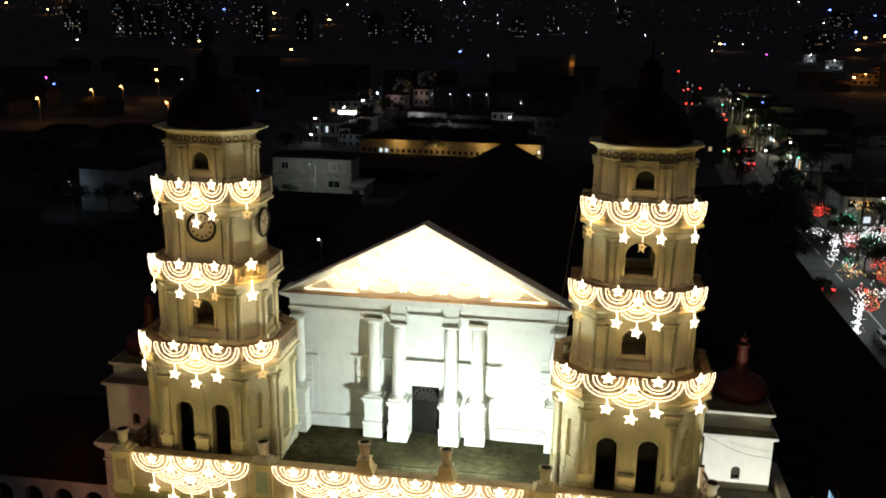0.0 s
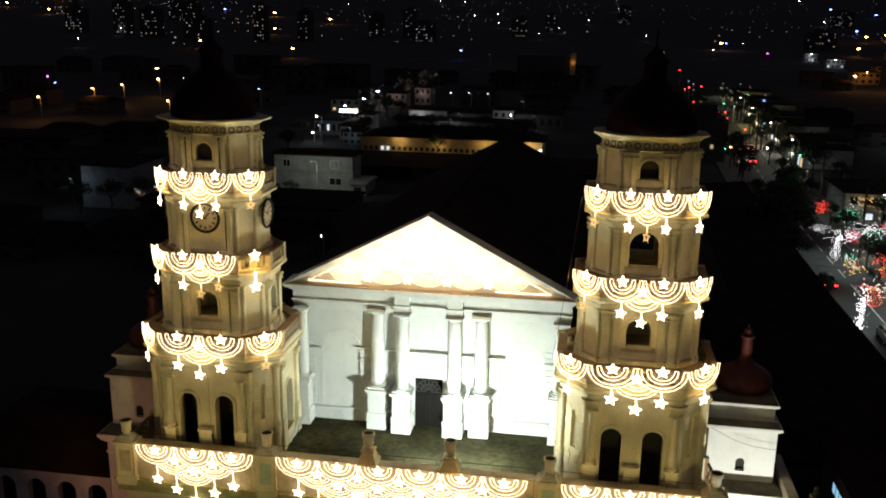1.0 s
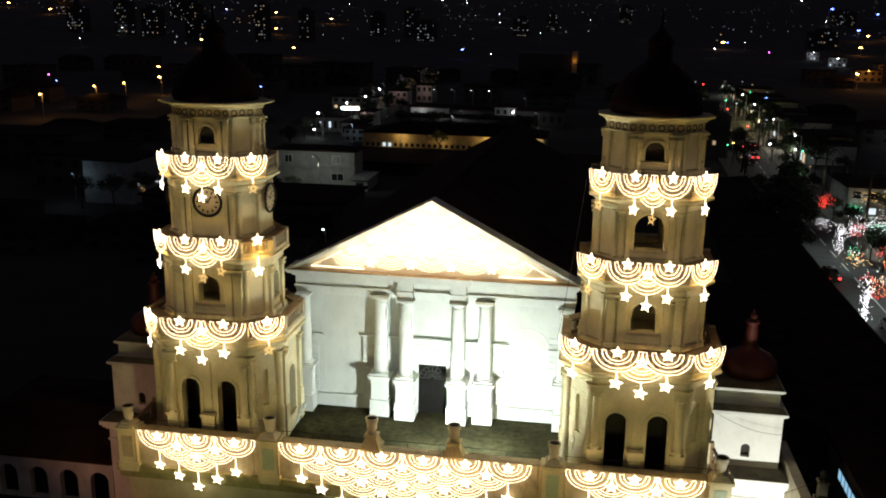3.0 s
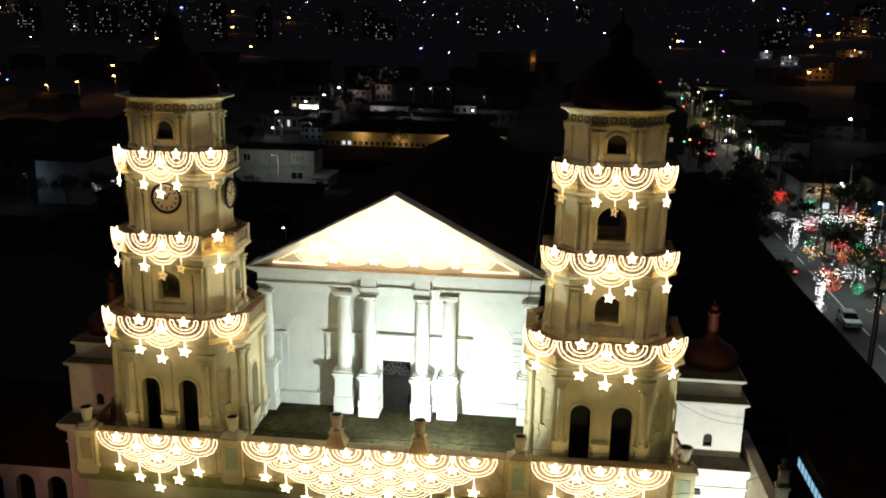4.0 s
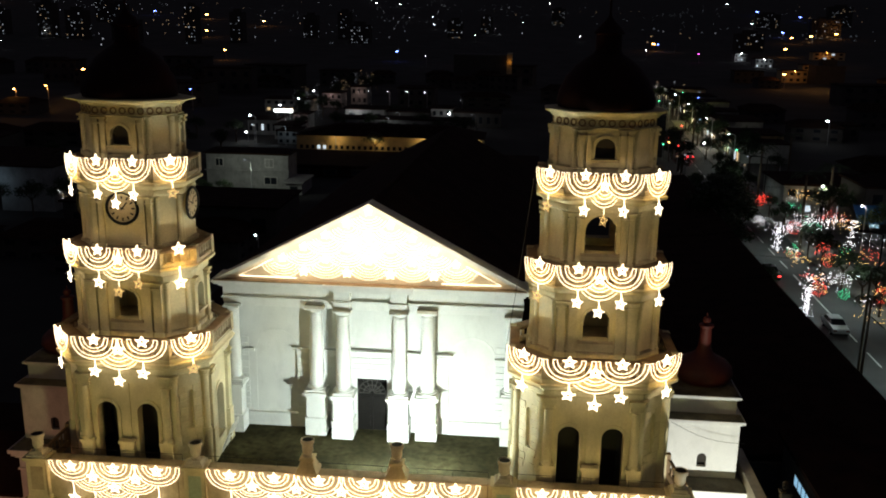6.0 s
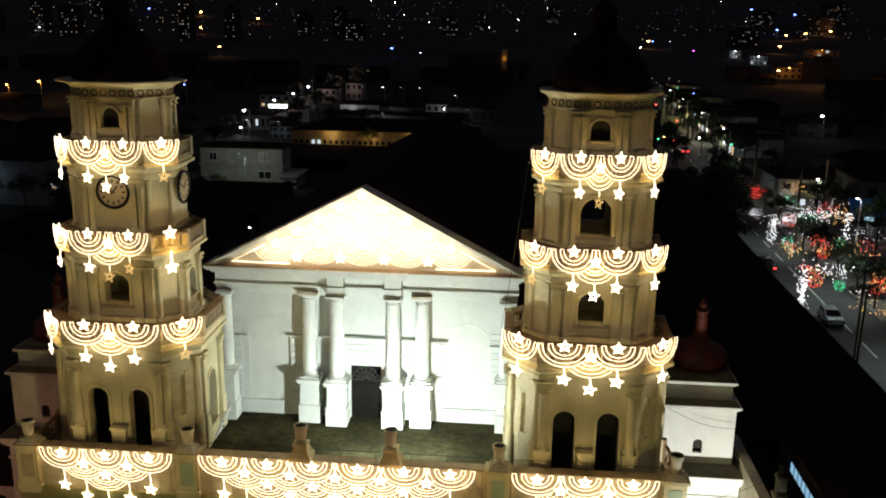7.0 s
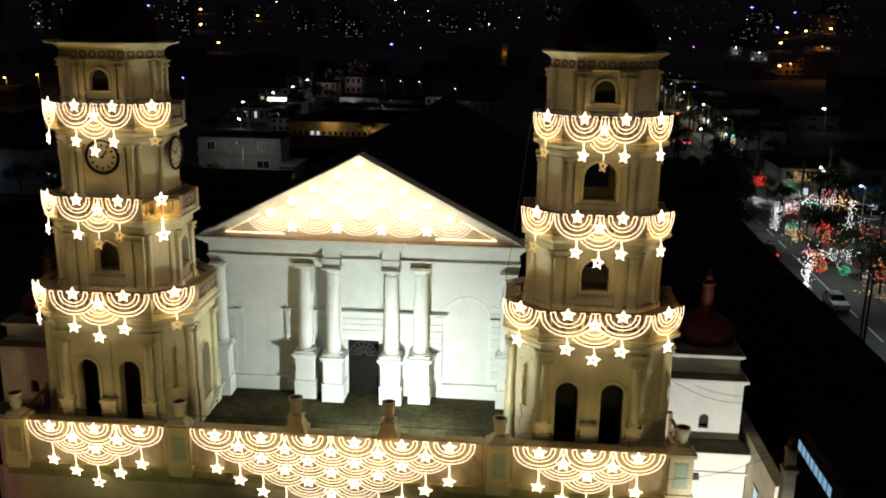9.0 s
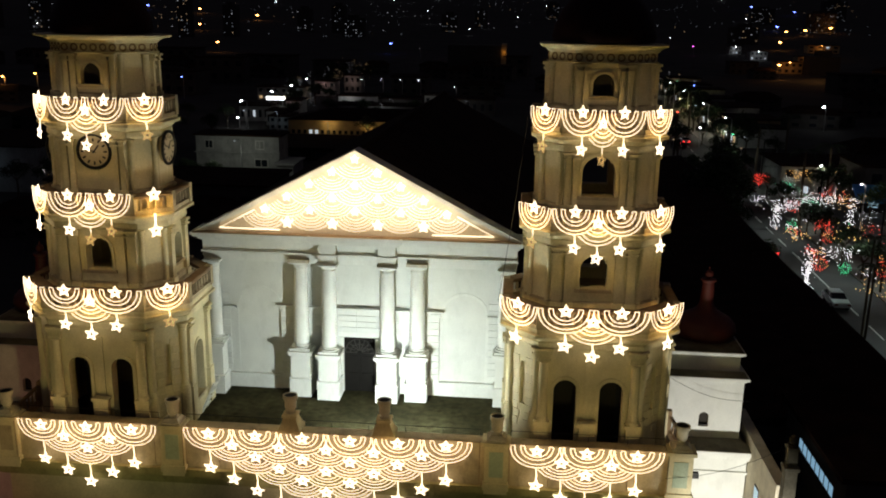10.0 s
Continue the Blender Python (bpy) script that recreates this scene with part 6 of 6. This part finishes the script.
for k in range(34):
    y = 172 + 190 * rd.random()
    x = road_x(y) + rd.choice((-7, 5, 9, 11)) + rd.uniform(-1.5, 1.5)
    place(TREES[k % 2], pose(x, y, G, 0, 0, rd.uniform(0, 360)) @ Matrix.Diagonal((1.3, 1.3, rd.uniform(1.0, 1.35), 1)))
for k in range(22):
    y = 265 + 140 * rd.random()
    x = -66 - (y - 255) * 0.05 + rd.choice((-8, -4, 0, 4, 7)) + rd.uniform(-2.5, 2.5)
    z = height(x, y)
    up = rd.uniform(4, 9)
    pts = [(x + rd.uniform(-1.3, 1.3), y + rd.uniform(-1, 1), z + 1 + up * rd.random()) for i in range(14)]
    key = rd.choice(("far_w", "far_y", "far_d", "win_y", "far_w"))
    solo("trunk_lights", points_mesh(pts, 0.09, key), M[key], "faint bulbs wound round a far street tree", "christmas light", "side street lights", "stuff")
    if k % 2:
        place(TREES[k % 2], pose(x + 2, y - 3, z, 0, 0, rd.uniform(0, 360)) @ Matrix.Diagonal((1.3, 1.3, 1.2, 1)))

for x, y, w, h, tone, power in ((-70, 316, 7, 5.2, (1.0, 0.66, 0.6), 80), (-62.5, 330, 6, 6.4, (1.0, 0.7, 0.62), 80), (-63.5, 250, 4, 4.6, (1.0, 0.7, 0.68), 70), (-60.5, 222, 5, 3.4, (0.6, 0.85, 1.0), 60)):
    house("house", x, x + w, y, y + 8, h, M["wall_a"], "small plastered house lit from the side street", 2, 3)
    lamp("street_lamp_light", "POINT", pose(x + w * 0.5, y - 3, G + 4.4), power, tone, 0.3)
    street_lamp(x + w * 0.5 + 0.4, y - 3, 4.8, M["far_w"], "dim street lamp before a plastered house", r=0.1, arm=0.4)
# ---- lamps over the town ----
ORANGE = ((-994, 1459), (-791, 1258), (-160, 246), (-161, 278), (-159, 294), (-191, 385), (-161, 325), (-322, 728), (-510, 1447), (-352, 998), (-209, 630), (-372, 1291), (128, 463), (-119, 246), (-1134, 1884), (125, 914), (353, 1183), (405, 1251), (315, 1129), (230, 839))
WHITE = ((-497, 934), (-484, 897), (-154, 332), (-414, 697), (-260, 1090), (-178, 1001), (-501, 2880), (-445, 2638), (-388, 2380), (-64, 599), (0, 460), (64, 1089), (-18, 239), (-18, 277), (-165, 1638), (-133, 1343), (-57, 1053), (-42, 1240), (-275, 2920), (-311, 2276), (53, 1976), (65, 2690), (-4, 1489), (99, 764), (143, 899), (-541, 2024), (-315, 1612), (-199, 1574), (569, 2726), (363, 1537))
RED = ((-38, 605), (-35, 605), (33, 294), (35, 295), (45, 363), (47, 477))
BLUE = ((-109, 294), (128, 905), (515, 1807), (346, 1286), (-625, 1519), (-185, 295), (-92, 663), (497, 2067))
for places, head, label, size in ((((133, 719), (-205, 322)), "lamp_m", "magenta lit sign lamp far over the town", 0.0012), (ORANGE, "lamp_o", "orange sodium street lamp far over the town", 0.0017), (WHITE, "lamp_w", "white street lamp on the far hillside", 0.0005), (RED, "lamp_r", "red signal light far over the town", 0.0012), (BLUE, "lamp_b", "blue lit sign lamp far over the town", 0.0015)):
    for x, y in places:
        street_lamp(x, y, 7.2, M[head], label, r=0.8 * size * math.hypot(x, y) * (0.8 + 0.4 * ((x * 7 + y) % 10) / 10), arm=0.6)

for x, y in ORANGE[2:7] + ORANGE[12:14]:
    lamp("sodium_lamp_light", "POINT", pose(x - 0.6, y - 1.0, height(x, y) + 6.4), 420, (1.0, 0.42, 0.1), 0.3)

# tower blocks with lit windows
for k, (x, y, w, h, style) in enumerate(((-552, 922, 20, 26, 0), (-485, 898, 16, 35, 0), (-450, 891, 20, 29, 0), (-399, 877, 14, 36, 0), (-588, 1246, 20, 34, 1), (-319, 858, 11, 36, 2), (-286, 895, 13, 31, 2), (-174, 956, 23, 20, 0), (-204, 1029, 15, 31, 1), (-247, 1045, 16, 26, 1), (-87, 1134, 19, 22, 1), (-54, 1264, 16, 24, 1), (53, 1573, 22, 27, 1), (383, 1515, 37, 24, 1), (161, 499, 15, 11, 1), (29, 216, 10, 11, 2), (224, 948, 28, 18, 1), (394, 1261, 38, 26, 1), (520, 1599, 39, 33, 1), (-777, 1276, 28, 37, 1), (-369, 833, 16, 23, 1))):
    z = height(x, y) - 1
    th = thing("apartment_block", pose(x, y, z), "far dark apartment block with scattered lit windows", "building", "far apartment blocks")
    bm = B()
    box(bm, x - w / 2, x + w / 2, y, y + 14, z, z + h)
    part("wall", bm, M["wall_b"], th)
    bm = B()
    box(bm, x - w / 4, x + w / 4, y + 3, y + 9, z + h + 0.01, z + h + 3)
    part("roof_house", bm, M["wall_b"], th)
    rd = random.Random(k * 31 + 5)
    pools = {"far_w": [], "far_y": [], "far_d": [], "win_w": []}
    for r in range(int(h / 3.0)):
        for c in range(int(w / 2.7)):
            if rd.random() < (0.3, 0.2, 0.34, 0.3)[style]:
                pools[rd.choice(("win_w", "far_w", "far_w", "far_d") if style == 3 else ("far_y", "far_w", "far_d", "far_d"))].append((x - w / 2 + 0.9 + c * 2.7, z + 1.2 + r * 3.0))
    for key, cells in pools.items():
        if cells:
            bm = B()
            for a, b in cells:
                box(bm, a, a + rd.uniform(0.6, 1.0), y - 0.12, y - 0.01, b, b + 0.95)
            tagged(part("window_pattern", bm, M[key], th), kind="stuff")

for x, y, w, wall, lit, label in ((167, 752, 9, "wall_a", (1, 2, 5), "far white shop house with a lit front"), (163, 668, 12, "wall_a", (0, 3), "far white shop house with a lit front"), (140, 513, 14, "wall_c", (), "far low house glowing under a sodium lamp"), (172, 586, 17, "wall_c", (2,), "far low house glowing under a sodium lamp"), (240, 794, 26, "wall_c", (1, 6), "far house glowing under a sodium lamp"), (112, 500, 15, "wall_b", (), "far low dark house")):
    house("house", x, x + w, y, y + 10, 6.4, M[wall], label, 2, 4, lit, pane=("win_w", "far_w"))
    if wall != "wall_b":
        lamp("street_lamp_light", "POINT", pose(x + w * 0.4, y - 4, G + 6), (120 if x == 140 else 200) if wall == "wall_c" else 300, (1.0, 0.42, 0.1) if wall == "wall_c" else (0.75, 0.9, 1.0), 0.3)
        street_lamp(x + w * 0.4 + 0.5, y - 4, 6.4, M["lamp_o" if wall == "wall_c" else "lamp_w"], "street lamp before a far lit house", r=0.35, arm=0.5)
for x, y in ((222, 704), (150, 468), (141, 452)):
    lamp("street_lamp_light", "POINT", pose(x, y, height(x, y) + 7), 900, (1.0, 0.45, 0.1), 0.5)

# scattered lights of the hills
rd = random.Random(77)
for key, n, label in (("far_w", 90, "scattered cool white windows on the far hills"), ("far_y", 80, "scattered warm windows on the far hills"), ("far_d", 260, "scattered dim windows on the far hills")):
    pts = []
    cores = [(rd.uniform(-0.62, 0.35), rd.uniform(850, 2300)) for _ in range(16)]
    for i in range(n):
        a, d = cores[rd.randrange(16)]
        a += rd.gauss(0, 0.05)
        d *= 1 + rd.gauss(0, 0.12)
        x, y = d * math.sin(a), d * math.cos(a)
        pts.append((x, y, height(x, y) + rd.uniform(3, 14)))
    solo("distant_windows", points_mesh(pts, 0.55, key), M[key], label, "lights", kind="stuff")

for x, y, q in ((-46, 236, 0.8), (-41.5, 238, 0.7), (-35.5, 237, 0.85), (-28, 238, 0.7), (-21, 237, 0.95), (-17, 236, 1.1), (-13.5, 239, 1.0)):
    place(TREES[int(-x) % 2], pose(x, y, G, 0, 0, 53 * x) @ Matrix.Diagonal((q * 1.2, q * 1.2, q, 1)))

# orange-lit wall far behind
th = thing("factory_building", pose(-20, 446, G), "far building with an orange-lit corner", "building")
bm = B()
box(bm, -34, -8.2, 446, 466, G - 0.3, 15.6)
part("wall", bm, M["wall_b"], th)
bm = B()
box(bm, -8.18, -5.8, 446, 466, G - 0.3, 16.2)
part("stair_tower", bm, M["wall_c"], th, "ochre stair tower under a sodium lamp")
lamp("wall_lamp", "POINT", pose(-6.9, 445.0, 12.4), 40, (1.0, 0.45, 0.08), 0.5)

# low houses of the town, their walls coloured dark as unlit
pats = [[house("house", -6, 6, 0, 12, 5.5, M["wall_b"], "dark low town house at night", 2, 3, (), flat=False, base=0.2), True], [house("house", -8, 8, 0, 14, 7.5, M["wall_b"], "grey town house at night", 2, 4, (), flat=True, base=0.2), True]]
rd = random.Random(4)
for k in range(80):
    y = rd.uniform(112, 480)
    x = rd.uniform(-0.75, 0.55) * y
    if abs(x - road_x(y)) < 30 or (-100 < x < 0 and y < 330) or (-30 < x < 40 and y < 150) or (-190 < x < -140 and 215 < y < 247):
        continue
    place(pats[0 if rd.random() < 0.75 else 1], pose(x, y, height(x, y) - 0.1, 0, 0, rd.choice((0, 0, 8, -8))) @ Matrix.Diagonal((rd.uniform(0.8, 1.6), 1, rd.uniform(0.8, 1.3), 1)))
for x, y, q in ((-110, 115, 0.8), (-99, 111, 0.7), (-86, 117, 0.75), (-75, 110, 0.7), (-62, 115, 0.7), (-115, 126, 0.9), (-100, 125, 0.8), (-52, 109, 0.65), (-41, 117, 0.7), (-54, 125, 0.6)):
    place(pats[0], pose(x, y, G - 0.4, 0, 0, rd.choice((0, 6, -6, 90))) @ Matrix.Diagonal((1.0, 0.9, q, 1)))
